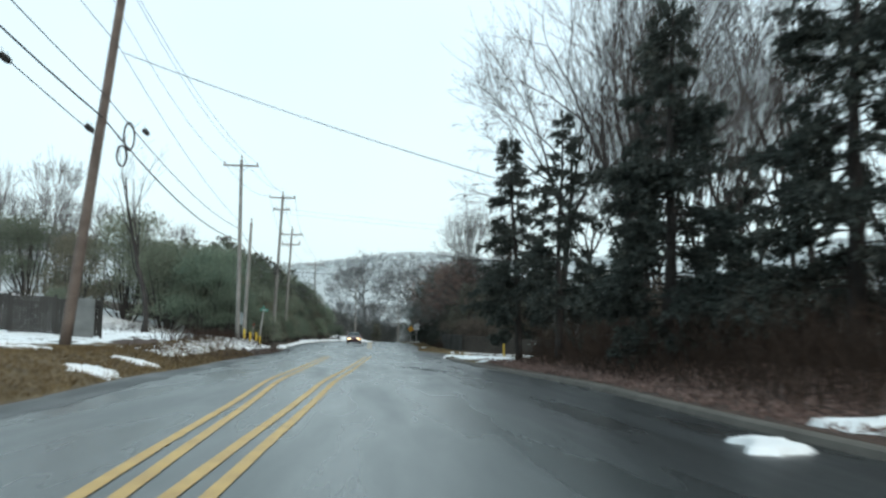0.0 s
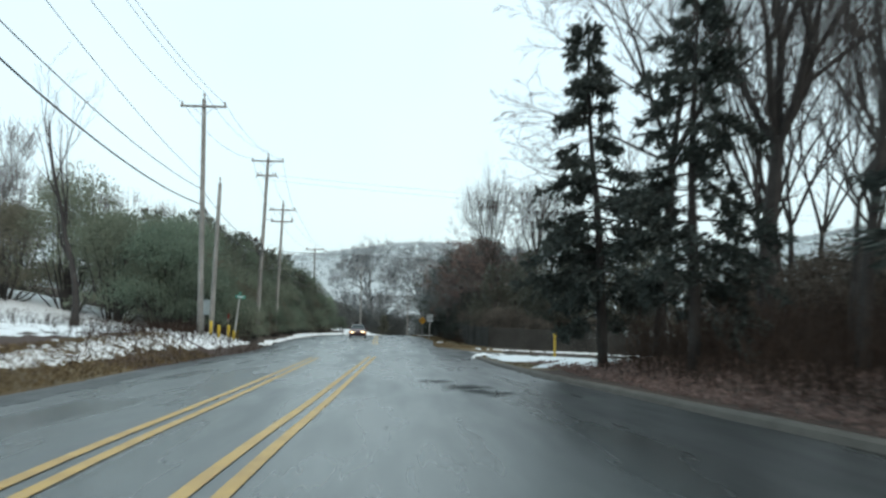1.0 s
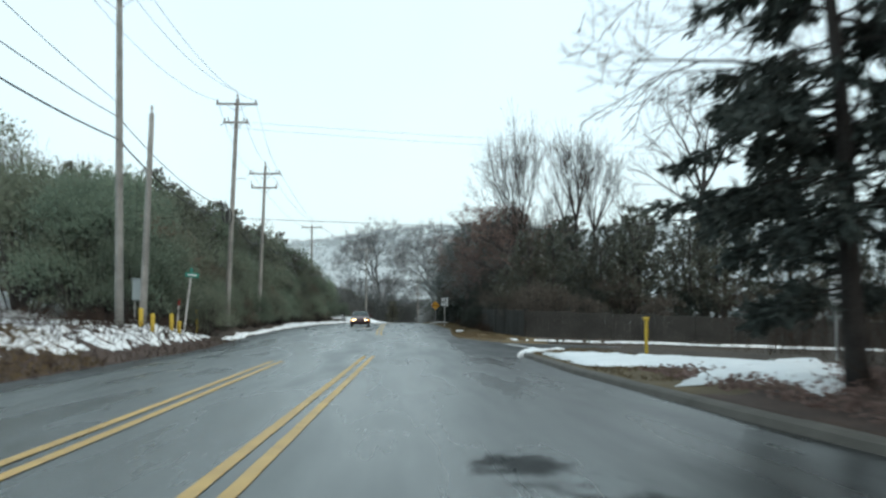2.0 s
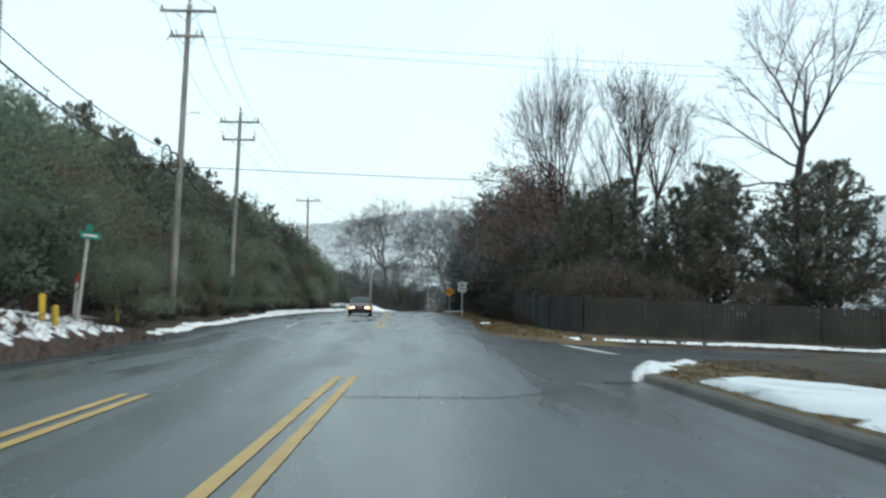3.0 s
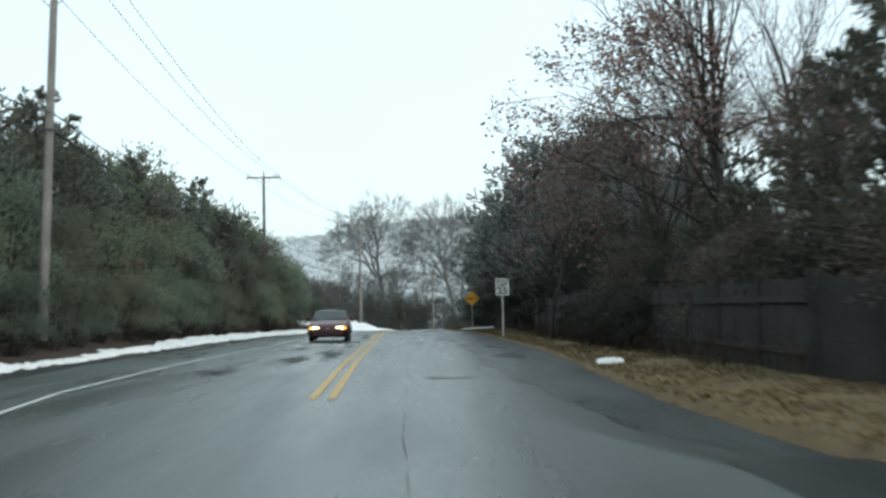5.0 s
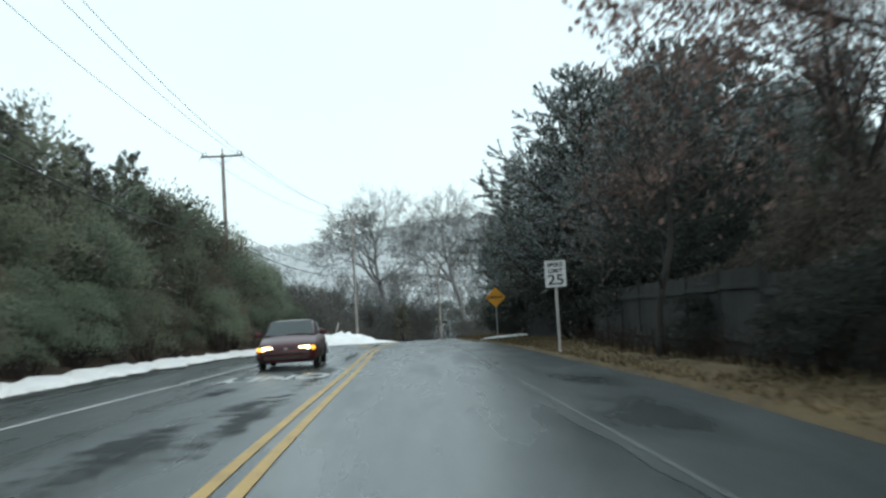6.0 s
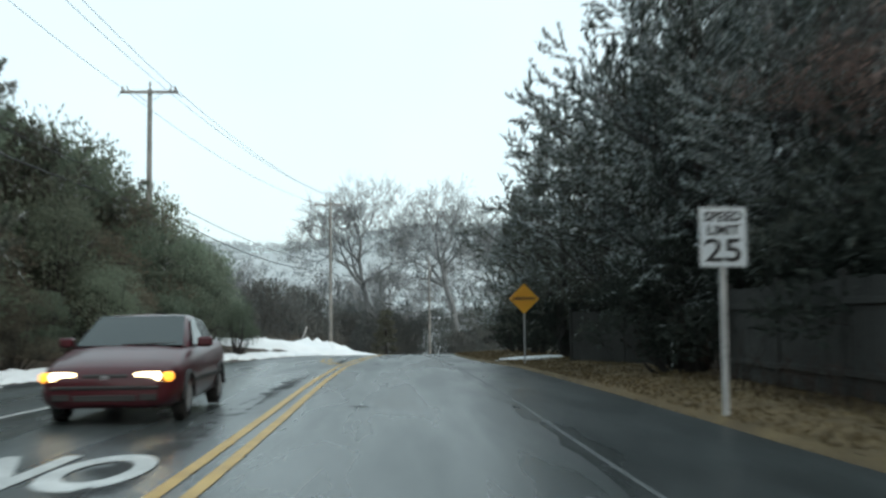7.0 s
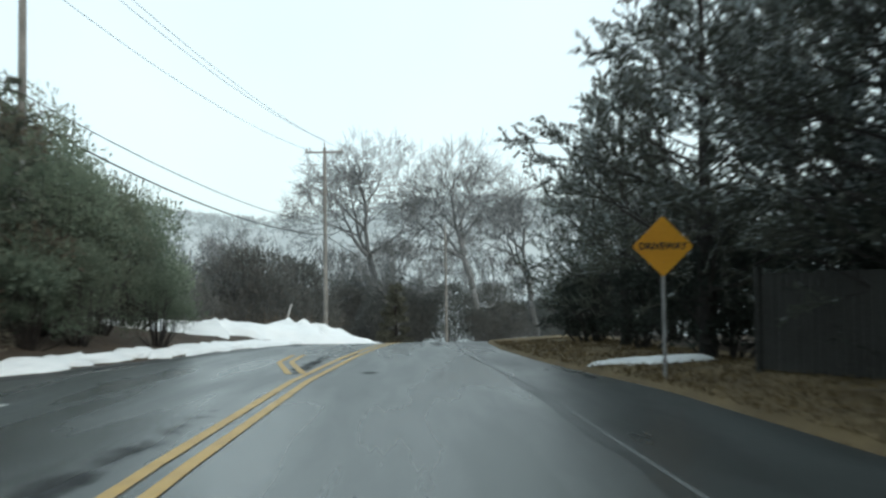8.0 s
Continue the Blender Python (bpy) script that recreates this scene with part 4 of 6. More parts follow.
copy_thing(t_oak, put(9.7, 105.0, 20, 0.66))
copy_thing(t_oak, put(8.9, 130.2, 300, 0.68))
copy_thing(t_oak, put(9.6, 125.0, 160, 0.5))
t_up = bare_tree("bare_tree", "slender bare tree with upright branches", 45, 12.2, 0.16, put(14.5, 118.0), kids=(13, 7, 6), spread=(0.52, 0.46, 0.55), up=0.07, crook=0.11, fine=1.1, group="bare trees behind the fence")
for k, (x, y, s) in enumerate([(10.6, 136, 0.72), (18, 114, 0.8), (13.2, 131, 0.8), (11.3, 121, 0.8)]):
    copy_thing(t_up, put(x, y, 75 * k, s))
t_vase = fork_tree("bare_tree", "tall bare tree with a clear trunk and vase-shaped crown", 46, 13.4, 0.17, put(12.9, 107.7), levels=7, first=0.46, splay=0.27, up=0.045, crook=0.05, heads=5, ratio=0.86, shoots=1.0, fine=1.1, group="bare trees behind the fence")
copy_thing(t_vase, put(14.2, 108.6, 140, 0.9))
fork_tree("bare_tree", "large spreading bare tree with twisted limbs", 47, 17.5, 0.27, put(21.4, 105.0), levels=7, first=0.42, splay=0.50, up=0.03, crook=0.09, heads=3, ratio=0.84, shoots=1.2, lean=(-0.02, 0), group="bare trees behind the fence",
          arms=[((0, 7.6), (-1.0, -0.1, 0.12), 6.2, 0.08, 0.004), ((0, 8.6), (-0.9, 0.2, 0.5), 6.0, 0.08, 0.0), ((0, 9.4), (-0.8, -0.3, 0.9), 6.0, 0.075, 0.0)])
t_pine = tufted_pine("pine_tree", "bushy dark evergreen behind the fence", 44, 6.4, 0.14, put(10.2, 100.5), limbs=34, sub=6, shoots=3, blade=0.19, wide=0.05, snow=0.05, group="evergreens behind the fence")
for k, (x, y, s) in enumerate([(12.8, 98.0, 0.9), (15.2, 99.5, 1.12), (18.3, 97.5, 1.1), (20.6, 99.5, 1.25), (24.5, 97, 1.15), (17.0, 106, 1.3), (22.6, 104, 1.3), (14.2, 102, 1.05), (8.4, 99.0, 0.95), (28, 96, 1.1), (11.9, 103.5, 0.98), (16.5, 103.5, 1.05), (32, 97, 1.2), (9.0, 109.0, 0.62), (10.8, 115, 0.75), (9.0, 119, 0.7), (10.8, 108.8, 0.8), (12.8, 111, 1.25), (9.9, 112.3, 0.7), (11.5, 120, 0.85)]):
    copy_thing(t_pine, put(x, y, 47 * k + 11, s))

# snowy pines along the right further on
t_dark = tufted_pine("white_pine", "tall dark pine with frosty snow on its upper needles", 52, 9.8, 0.19, put(7.2, 138.2), limbs=64, sub=8, shoots=4, blade=0.13, wide=0.034, snow=0.75, up=0.12, mat=DARK_PINE, group="snowy pines", wide_crown=0.43)
for k, (x, y, s) in enumerate([(9.6, 143.5, 1.05), (11.8, 134.5, 0.95), (11.4, 140, 1.15), (11.2, 128.5, 0.7), (13.6, 131.5, 0.78), (15.8, 135, 0.95), (8.3, 133.6, 0.8), (9.8, 137.5, 1.0), (12.5, 146, 1.15)]):
    copy_thing(t_dark, put(x, y, 58 * k + 31, s))
t_white = tufted_pine("white_pine", "tall pine with snow caught on its needles", 51, 8.4, 0.18, put(6.1, 150.8), limbs=58, sub=8, shoots=4, blade=0.12, wide=0.03, snow=0.5, up=0.14, group="snowy pines", wide_crown=0.42)
for k, (x, y, s) in enumerate([(6.9, 144.2, 1.0), (10.5, 149.0, 1.25), (5.9, 157.5, 0.8), (9.4, 155.0, 1.14), (6.2, 163.5, 0.68)]):
    copy_thing(t_white, put(x, y, 71 * k + 15, s))
bare_tree("bare_tree", "crooked small tree leaning in front of the fence", 53, 5.6, 0.10, put(5.6, 121.0), kids=(9, 6, 5), spread=(0.9, 0.8, 0.7), up=0.02, crook=0.16, lean=(-0.18, 0.05), leaves=900, leaf_size=0.10, group="oaks behind the fence")
brown_shrub = shrub("undershrub", "grey-brown withered shrub behind the fence", 55, (3.4, 3.8, 2.7), put(7.9, 98.2), UNDER_BROWN, 3600, 0.13, group="undershrubs", slim=0.3, stems=60)
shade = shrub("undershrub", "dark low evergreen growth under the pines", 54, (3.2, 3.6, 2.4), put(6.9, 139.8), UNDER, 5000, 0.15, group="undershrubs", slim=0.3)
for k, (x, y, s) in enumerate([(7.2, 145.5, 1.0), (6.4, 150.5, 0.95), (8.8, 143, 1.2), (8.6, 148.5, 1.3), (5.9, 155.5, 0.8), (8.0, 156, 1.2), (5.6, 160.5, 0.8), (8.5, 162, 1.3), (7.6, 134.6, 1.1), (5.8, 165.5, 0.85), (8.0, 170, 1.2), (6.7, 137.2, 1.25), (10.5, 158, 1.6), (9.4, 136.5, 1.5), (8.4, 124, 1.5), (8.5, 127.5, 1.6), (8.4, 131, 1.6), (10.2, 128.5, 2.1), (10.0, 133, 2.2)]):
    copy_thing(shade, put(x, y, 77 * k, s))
for k in range(12):
    copy_thing(shade if k % 3 == 1 else brown_shrub, put(9.5 + 2.1 * k, 95.5 + 1.2 * (k % 3), 50 * k, 0.95 + 0.2 * (k % 3)))
for k, (x, y) in enumerate([(7.7, 96.5), (8.0, 100), (7.7, 104), (7.9, 108), (7.8, 112), (8.0, 116), (7.8, 120), (8.3, 122.5), (8.8, 94), (11, 92.6)]):
    copy_thing(shade if k % 3 == 1 else brown_shrub, put(x, y, 80 * k, 0.9 + 0.13 * (k % 3)))

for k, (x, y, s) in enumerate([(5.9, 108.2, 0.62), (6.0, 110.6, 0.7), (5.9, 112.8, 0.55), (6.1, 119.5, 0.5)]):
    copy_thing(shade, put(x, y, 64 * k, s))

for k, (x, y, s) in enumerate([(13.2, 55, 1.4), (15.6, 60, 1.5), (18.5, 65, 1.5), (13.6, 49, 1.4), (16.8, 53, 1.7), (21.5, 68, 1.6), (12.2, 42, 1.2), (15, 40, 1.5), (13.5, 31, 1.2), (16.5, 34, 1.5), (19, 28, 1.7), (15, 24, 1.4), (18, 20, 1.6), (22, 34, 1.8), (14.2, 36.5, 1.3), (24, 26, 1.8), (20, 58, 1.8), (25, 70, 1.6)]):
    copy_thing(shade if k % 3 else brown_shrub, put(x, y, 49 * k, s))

# evergreen bank on the left
h1 = shrub("hedge_bush", "overgrown dark green evergreen bush on the bank", 61, (5.0, 5.0, 4.6), put(-13.5, 84), HEDGE, 8200, 0.17, lumps=34, group="evergreen bank", spiky=0.2)
h2 = shrub("hedge_bush", "tall olive green evergreen bush on the bank", 62, (4.4, 4.6, 5.6), put(-16.0, 89), HEDGE, 8600, 0.17, lumps=36, group="evergreen bank", spiky=0.35)
h3 = shrub("hedge_bush", "brownish winter bush among the evergreens", 63, (4.4, 4.4, 3.8), put(-12.6, 92), HEDGE_BROWN, 6600, 0.16, lumps=30, group="evergreen bank")
hrng = np.random.default_rng(5)
for y in np.arange(80, 163, 3.1):
    edge = float(road_left(y))
    for row, (off, low_s, high_s) in enumerate([(1.9, 0.38, 0.54), (3.7, 0.80, 1.0), (6.2, 1.2, 1.45)]):
        src = (h1, h2, h3)[int(hrng.choice([0, 1, 2], p=[0.42, 0.42, 0.16]))]
        x = edge - off + hrng.uniform(-0.5, 0.5)
        yy = y + hrng.uniform(-1, 1)
        fade = float(np.interp(y, [80, 90, 152, 158, 164], [1.0, 1.02, 1.12, 1.08, 0.75]))
        if row == 0 and y < 84:
            continue
        copy_thing(src, put(x, yy, hrng.uniform(0, 360), hrng.uniform(low_s, high_s) * fade))
h4 = tufted_pine("pine_tree", "young pine rising from the evergreen bank", 64, 7.5, 0.13, put(-14.0, 101.5), limbs=34, sub=5, shoots=3, blade=0.22, wide=0.055, snow=0.08, group="evergreens on the bank")
for k, (x, y, s) in enumerate([(-14.8, 108, 0.9), (-15.2, 117, 1.1), (-14.3, 126, 1.12), (-13.6, 134, 1.06), (-12.8, 142, 0.95), (-12.2, 149.0, 0.95), (-11.6, 154.5, 0.92), (-11.0, 159.5, 0.85), (-15.2, 92, 1.0), (-16, 86, 0.95), (-10.4, 164.5, 0.62), (-9.0, 167.5, 0.42), (-13.6, 164, 0.8)]):
    copy_thing(h4, put(x, y, 71 * k, s))

for k, (x, y, s) in enumerate([(-9.4, 166.8, 0.78), (-10.2, 170.5, 0.95), (-11.9, 173.6, 1.3), (-13.8, 170, 1.35), (-15.5, 176, 1.3)]):
    copy_thing((h1, h2)[k % 2], put(x, y, 61 * k, s))
cedar = tufted_pine("cedar_tree", "feathery dark cedar standing at the back of the bank", 65, 8.6, 0.12, put(-15.0, 98.5), limbs=46, sub=6, shoots=3, blade=0.19, wide=0.045, snow=0.06, up=0.22, low=0.2, wide_crown=0.33, group="evergreens on the bank")
for k in range(15):
    y = 103 + 3.3 * k + hrng.uniform(-0.8, 0.8)
    x = float(road_left(y)) - 5.4 - 1.5 * (k % 2) + hrng.uniform(-0.4, 0.4)
    copy_thing(cedar, put(x, y, 97 * k, hrng.uniform(0.86, 1.04) * float(np.interp(y, [100, 130, 152], [0.98, 1.0, 1.06]))))

# wood on the left
lt = fork_tree("bare_tree", "grey bare tree in the wood across the snow", 71, 14.0, 0.18, put(-36, 112), levels=6, first=0.2, splay=0.3, heads=3, bark=GREY_TWIG, twig=GREY_TWIG, group="bare wood", fine=3.0)
lt2 = fork_tree("bare_tree", "bare tree with a brownish rounded crown", 72, 11.5, 0.15, put(-38, 116), levels=6, first=0.16, splay=0.42, up=0.02, bark=GREY_TWIG, twig=GREY_TWIG, group="bare wood", fine=3.0, leaves=700, leaf_mat=HEDGE_BROWN, leaf_size=0.12)
for k in range(52):
    y = hrng.uniform(96, 140)
    x = -hrng.uniform(20, 66)
    copy_thing((lt, lt2)[k % 2], put(x, y, hrng.uniform(0, 360), hrng.uniform(0.55, 0.82)))
bare_tree("bare_tree", "slim bare tree with a broken forked top in the snow", 73, 11.8, 0.2, put(-15.7, 69.4), lean=(0.13, 0.0), kids=(7, 4, 3), spread=(0.32, 0.5, 0.5), up=0.1, group="bare wood")
for k, (x, y, s) in enumerate([(-17.0, 82, 1.45), (-20.5, 84, 1.6), (-24.5, 84, 1.5), (-29, 86, 1.35), (-34, 86, 1.3), (-19, 90, 1.4), (-40, 86, 1.3), (-24, 78, 0.5), (-31, 78, 0.6), (-14.2, 80.5, 0.9), (-46, 88, 1.3), (-27, 94, 1.5), (-36, 95, 1.6), (-44, 96, 1.6), (-52, 92, 1.5), (-22, 99, 1.5), (-58, 98, 1.7)]):
    copy_thing((h1, h2, h3)[k % 3], put(x, y, 40 * k, s))
brush("weeds", "dry reddish weeds along the snowy bank", 74, (-11.5, 52, -8.6, 82), 700, 0.55)
brush("weeds", "dry weeds at the edge of the snow", 75, (-22, 60, -10, 80), 500, 0.6)

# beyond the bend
big = fork_tree("bare_tree", "great spreading bare tree, greyed by painted haze", 81, 22.6, 0.5, put(-2.6, 245, 200), levels=9, first=0.30, splay=0.60, heads=4, up=-0.004, crook=0.11, ratio=0.82, shoots=0.4, bark=HAZE_TWIG, twig=HAZE_TWIG, group="far bare trees", fine=3.0)
for k, (x, y, s) in enumerate([(8.0, 247, 1.0), (17, 266, 0.95), (-24, 272, 0.72), (28, 262, 0.95), (42, 275, 1.0)]):
    copy_thing(big, put(x, y, 67 * k + 130, s))
fr = shrub("far_bush", "grey-green thicket beyond the bend, paled by painted haze", 82, (6.4, 6.0, 5.0), put(-16, 205), FAR_GREEN, 5200, 0.30, lumps=26, group="far thicket", stems=180, slim=0.22, spiky=0.5, core=HAZE_TWIG)
fr2 = fork_tree("far_bush", "grey thicket of bare stems beyond the bend, paled by painted haze", 86, 6.6, 0.09, put(-21, 209), levels=5, first=0.03, splay=0.46, up=0.02, heads=4, stems=2, bark=HAZE_TWIG, twig=HAZE_TWIG, fine=3.6, shoots=1.1, leaves=1500, leaf_mat=FAR_GREEN, leaf_size=0.22, group="far thicket")
for k in range(64):
    x, y = hrng.uniform(-46, 14), hrng.uniform(206, 244)
    if float(road_left(y)) - 4 < x < float(road_right(y)) + 4:
        x = float(road_left(y)) - 6 - hrng.uniform(0, 10)
    if x > -8 and y < 240:
        y += 45
        x = min(x, float(road_left(y)) - 6)
    copy_thing(fr if k % 3 else fr2, put(x, y, hrng.uniform(0, 360), hrng.uniform(1.0, 1.5)))
for k, (x, y, s) in enumerate([(14, 232, 1.0), (19, 240, 1.3), (10, 226, 0.8), (24, 247, 1.5), (18, 226, 1.1), (15, 219, 0.9), (30, 256, 1.6), (12.5, 212, 0.8), (16, 245, 1.1), (21, 258, 1.2), (26, 268, 1.4)]):
    copy_thing(fr2 if k % 3 == 0 else fr, put(x + max(0.0, float(road_right(y)) + 3 - x), y, 50 * k, s))
for k, (y, off, s) in enumerate([(240, 3.6, 0.8), (248, 5, 0.9), (258, 5, 1.1), (266, 8, 1.2), (275, 5, 1.3), (286, 9, 1.4), (292, 5, 1.4), (300, 12, 1.5), (305, 6, 1.5), (312, 4, 1.5)]):
    copy_thing(fr, put(float(road_left(y)) - off, y, 83 * k, s))
conifer("spruce_tree", "small dark spruce beyond the bend", 83, 6.0, 1.6, put(-1.0, 225), mat=PINE, group="far thicket", needle=0.3)
brush("reeds", "brown dry weeds behind the snow bank at the bend", 85, (-24, 184, -4, 205), 1500, 1.3, HEDGE_BROWN)
fw = fork_tree("bare_tree", "grey bare tree beyond the bend, paled by painted haze", 84, 12.5, 0.2, put(-26, 222), levels=7, first=0.18, splay=0.40, heads=3, ratio=0.82, bark=HAZE_TWIG, twig=HAZE_TWIG, group="far bare trees", fine=3.4)
for k in range(18):
    x, y = hrng.uniform(-75, 45), hrng.uniform(228, 300)
    if float(road_left(y)) - 4 < x < float(road_right(y)) + 4:
        x = float(road_left(y)) - 6 - hrng.uniform(0, 12)
    copy_thing(fw, put(x, y, hrng.uniform(0, 360), hrng.uniform(0.7, 1.1)))

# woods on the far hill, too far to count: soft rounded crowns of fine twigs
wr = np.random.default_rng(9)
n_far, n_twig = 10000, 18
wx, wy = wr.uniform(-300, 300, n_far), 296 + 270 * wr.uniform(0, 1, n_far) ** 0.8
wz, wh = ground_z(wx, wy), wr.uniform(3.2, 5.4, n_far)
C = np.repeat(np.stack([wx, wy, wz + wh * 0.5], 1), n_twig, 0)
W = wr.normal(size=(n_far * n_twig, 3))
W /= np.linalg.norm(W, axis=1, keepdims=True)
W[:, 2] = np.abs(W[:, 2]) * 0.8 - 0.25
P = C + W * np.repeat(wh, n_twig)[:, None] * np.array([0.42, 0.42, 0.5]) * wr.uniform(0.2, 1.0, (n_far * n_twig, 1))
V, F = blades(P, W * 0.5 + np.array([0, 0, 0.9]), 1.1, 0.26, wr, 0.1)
thing("hill_wood", "wood covering the far hill, pale with painted haze", "wood", Matrix(), kind="stuff", me=mesh("hill_wood", V, F, HILL_WOOD))


# ---- utility poles and cables ----
def utility_pole(at, height, arms, label, mat, brown=False, radius=0.15, group="utility poles", lean=(0, 0)):
    """A wooden pole; arms: (height of the arm, half length, style)."""
    pole = thing("utility_pole", label, "utility pole", at, group)
    top = np.array([lean[0], lean[1], height])
    rows = []
    for k in range(8):
        a, b = k / 8, (k + 1) / 8
        rows.append((*(top * a + np.array([0, 0, -0.4 * (1 - a)])), *(top * b + np.array([0, 0, -0.4 * (1 - b)])), radius * (1 - 0.35 * a), radius * (1 - 0.35 * b)))
    V, F = chain(rows, 12)
    part("shaft", mesh("shaft", V, F, mat, True), pole)
    part("cap", box("cap", (0.16, 0.16, 0.05), mat, (top[0], top[1], height), 0.02), pole)
    for h, half, style in arms:
        c = top * (h / height)
        y = c[1] - 0.16
        part("crossarm", box("crossarm", (half * 2, 0.10, 0.12), mat, (c[0], y, h), 0.01), pole)
        for sgn in (-1, 1):
            V, F = tubes([(c[0] + sgn * half * 0.5, y, h - 0.03, c[0], y, h - 0.5, 0.018, 0.018)], 5)
            part("brace", mesh("brace", V, F, STEEL), pole)
            rows = [(0, 0, 0.05, 0, 0, 0.12, 0.03, 0.03), (0, 0, 0.12, 0, 0, 0.20, 0.065, 0.05), (0, 0, 0.20, 0, 0, 0.27, 0.055, 0.02)]
            V, F = tubes(rows, 8)
            part("insulator", mesh("insulator", V, F, CERAMIC, True), pole, at=Matrix.Translation((c[0] + sgn * (half - 0.1), y, h)))
            if style == "tilted":
                V, F = tubes([(c[0] + sgn * (half - 0.05), y, h, c[0] + sgn * (half + 0.14), y, h - 0.22, 0.03, 0.02)], 6)
                part("cutout", mesh("cutout", V, F, CERAMIC, True), pole, "fuse cutout on the arm")
                V, F = tubes([(c[0] + sgn * (half - 0.35), y, h, c[0] + sgn * (half - 0.28), y, h + 0.3, 0.03, 0.03)], 6)
                part("arrester", mesh("arrester", V, F, CERAMIC, True), pole)
            if style == "drop":
                V, F = tubes([(c[0] + sgn * (half - 0.03), y, h, c[0] + sgn * (half - 0.03), y, h + 0.55, 0.025, 0.02)], 6)
                part("riser", mesh("riser", V, F, CERAMIC, True), pole)
    V, F = tubes([(top[0], top[1], height, top[0], top[1], height + 0.18, 0.03, 0.03), (top[0], top[1], height + 0.18, top[0], top[1], height + 0.36, 0.07, 0.03)], 8)
    part("insulator", mesh("insulator", V, F, CERAMIC, True), pole)
    return pole


def at_base(x, y, z):
    return Matrix.Translation((x, y, z))


utility_pole(at_base(-10.4, 34.5, 0.0), 13.5, [], "leaning reddish wooden utility pole in dead grass", POLE_BROWN, radius=0.2, lean=(1.55, 0))
utility_pole(at_base(-9.85, 71.6, -0.32), 12.3, [(11.9, 1.22, "")], "grey wooden utility pole with one crossarm on the snowy bank", POLE_WOOD, lean=(-0.2, 0), radius=0.16)
utility_pole(at_base(-9.9, 75.1, -0.45), 8.4, [], "short bare wooden pole beside the cabinet", POLE_WOOD, radius=0.15, lean=(0.25, 0))
p3 = utility_pole(at_base(-9.9, 95.0, -0.6), 13.0, [(12.7, 1.22, ""), (11.6, 0.75, "tilted")], "wooden utility pole with two crossarms among the evergreens", POLE_WOOD, lean=(0.47, 0), radius=0.16)
V, F = chain([(0.3, -0.1, 8.15, 0.7, -0.1, 8.3, 0.02, 0.02), (0.7, -0.1, 8.3, 1.05, -0.1, 8.27, 0.02, 0.03)], 6)
part("bracket", mesh("bracket", V, F, STEEL, True), p3, "short steel bracket arm")
utility_pole(at_base(-10.5, 113.1, -0.8), 11.55, [(10.95, 1.2, "tilted"), (9.87, 1.0, "drop")], "wooden utility pole with two crossarms and risers", POLE_WOOD, lean=(0.4, 0))
utility_pole(at_base(-10.5, 160.0, -1.6), 11.0, [(10.85, 1.24, "tilted")], "wooden utility pole with one crossarm above the bank", POLE_WOOD)
utility_pole(at_base(-5.0, 196.0, gz(-5.0, 196.0)), 12.3, [(12.0, 1.2, "tilted")], "wooden utility pole on the snowy bend", POLE_WOOD)
utility_pole(at_base(3.75, 230.0, gz(3.75, 230.0)), 11.9, [], "pale distant pole beyond the bend", POLE_WOOD)


def cable(name, points, sag, r, mat, label):
    """A hanging cable through the given points."""
    rows = []
    for p, q in zip(points, points[1:]):
        p, q = np.array(p, float), np.array(q, float)
        n = 14
        pts = [p + (q - p) * k / n - np.array([0, 0, sag * 4 * (k / n) * (1 - k / n)]) for k in range(n + 1)]
        rows += [(*a, *b, r, r) for a, b in zip(pts, pts[1:])]
    V, F = chain(rows, 5)
    return thing(name, label, "cable", Matrix(), "overhead cables", me=mesh(name, V, F, mat, True))


Z1, Z2, Z3, Z4, Z5 = 0.0, -0.32, -0.6, -0.8, -1.6
cable("telephone_cable", [(-10.4, -5, 12.6), (-9.45, 34.5, 7.7), (-10.0, 71.6, 6.4), (-9.66, 95.0, 5.35), (-10.2, 113.1, 5.0), (-10.4, 160, 4.25), (-5.0, 196, 3.0), (3.75, 230, -0.5)], 0.75, 0.03, CABLE, "thick black telephone cable slung between the poles")
cable("telephone_cable", [(-10.4, -5, 13.4), (-9.35, 34.5, 8.4), (-10.0, 71.6, 7.2), (-9.66, 95.0, 5.85), (-10.2, 113.1, 5.5), (-10.4, 160, 4.9), (-5.0, 196, 3.6)], 0.6, 0.018, CABLE, "black cable slung between the poles")
cable("telephone_cable", [(-10.4, -5, 11.0), (-9.55, 34.5, 7.0)], 0.3, 0.018, CABLE, "black cable ending at the leaning pole")
cable("telephone_cable", [(-10.3, -5, 15.0), (-9.1, 34.5, 10.2), (-10.0, 71.6, 7.7)], 0.5, 0.012, CABLE, "thin dark cable slung between the poles")
for o, h in ((-1.12, 12.0), (0.0, 12.6), (1.12, 12.0)):
    cable("power_wire", [(-10.2 + o, -5, h + 0.4), (-9.2 + o * 0.4, 34.5, h + 0.3), (-10.05 + o, 71.5, 11.75 + h - 12), (-9.45 + o, 94.9, 12.3 + h - 12), (-10.12 + o, 113.0, 10.4 + h - 12), (-10.5 + o, 159.9, 9.4 + h - 12), (-5.0 + o, 195.9, 8.4 + h - 12)], 0.7, 0.012, WIRE, "thin grey power wire")
cable("service_cable", [(-9.66, 95.0, 5.35), (32, 92.0, 4.1)], 0.1, 0.016, CABLE, "black service cable crossing the road")
cable("service_wire", [(-9.5, 95.0, 11.1), (30, 87, 8.2)], 0.3, 0.008, WIRE, "thin wire crossing high over the road")
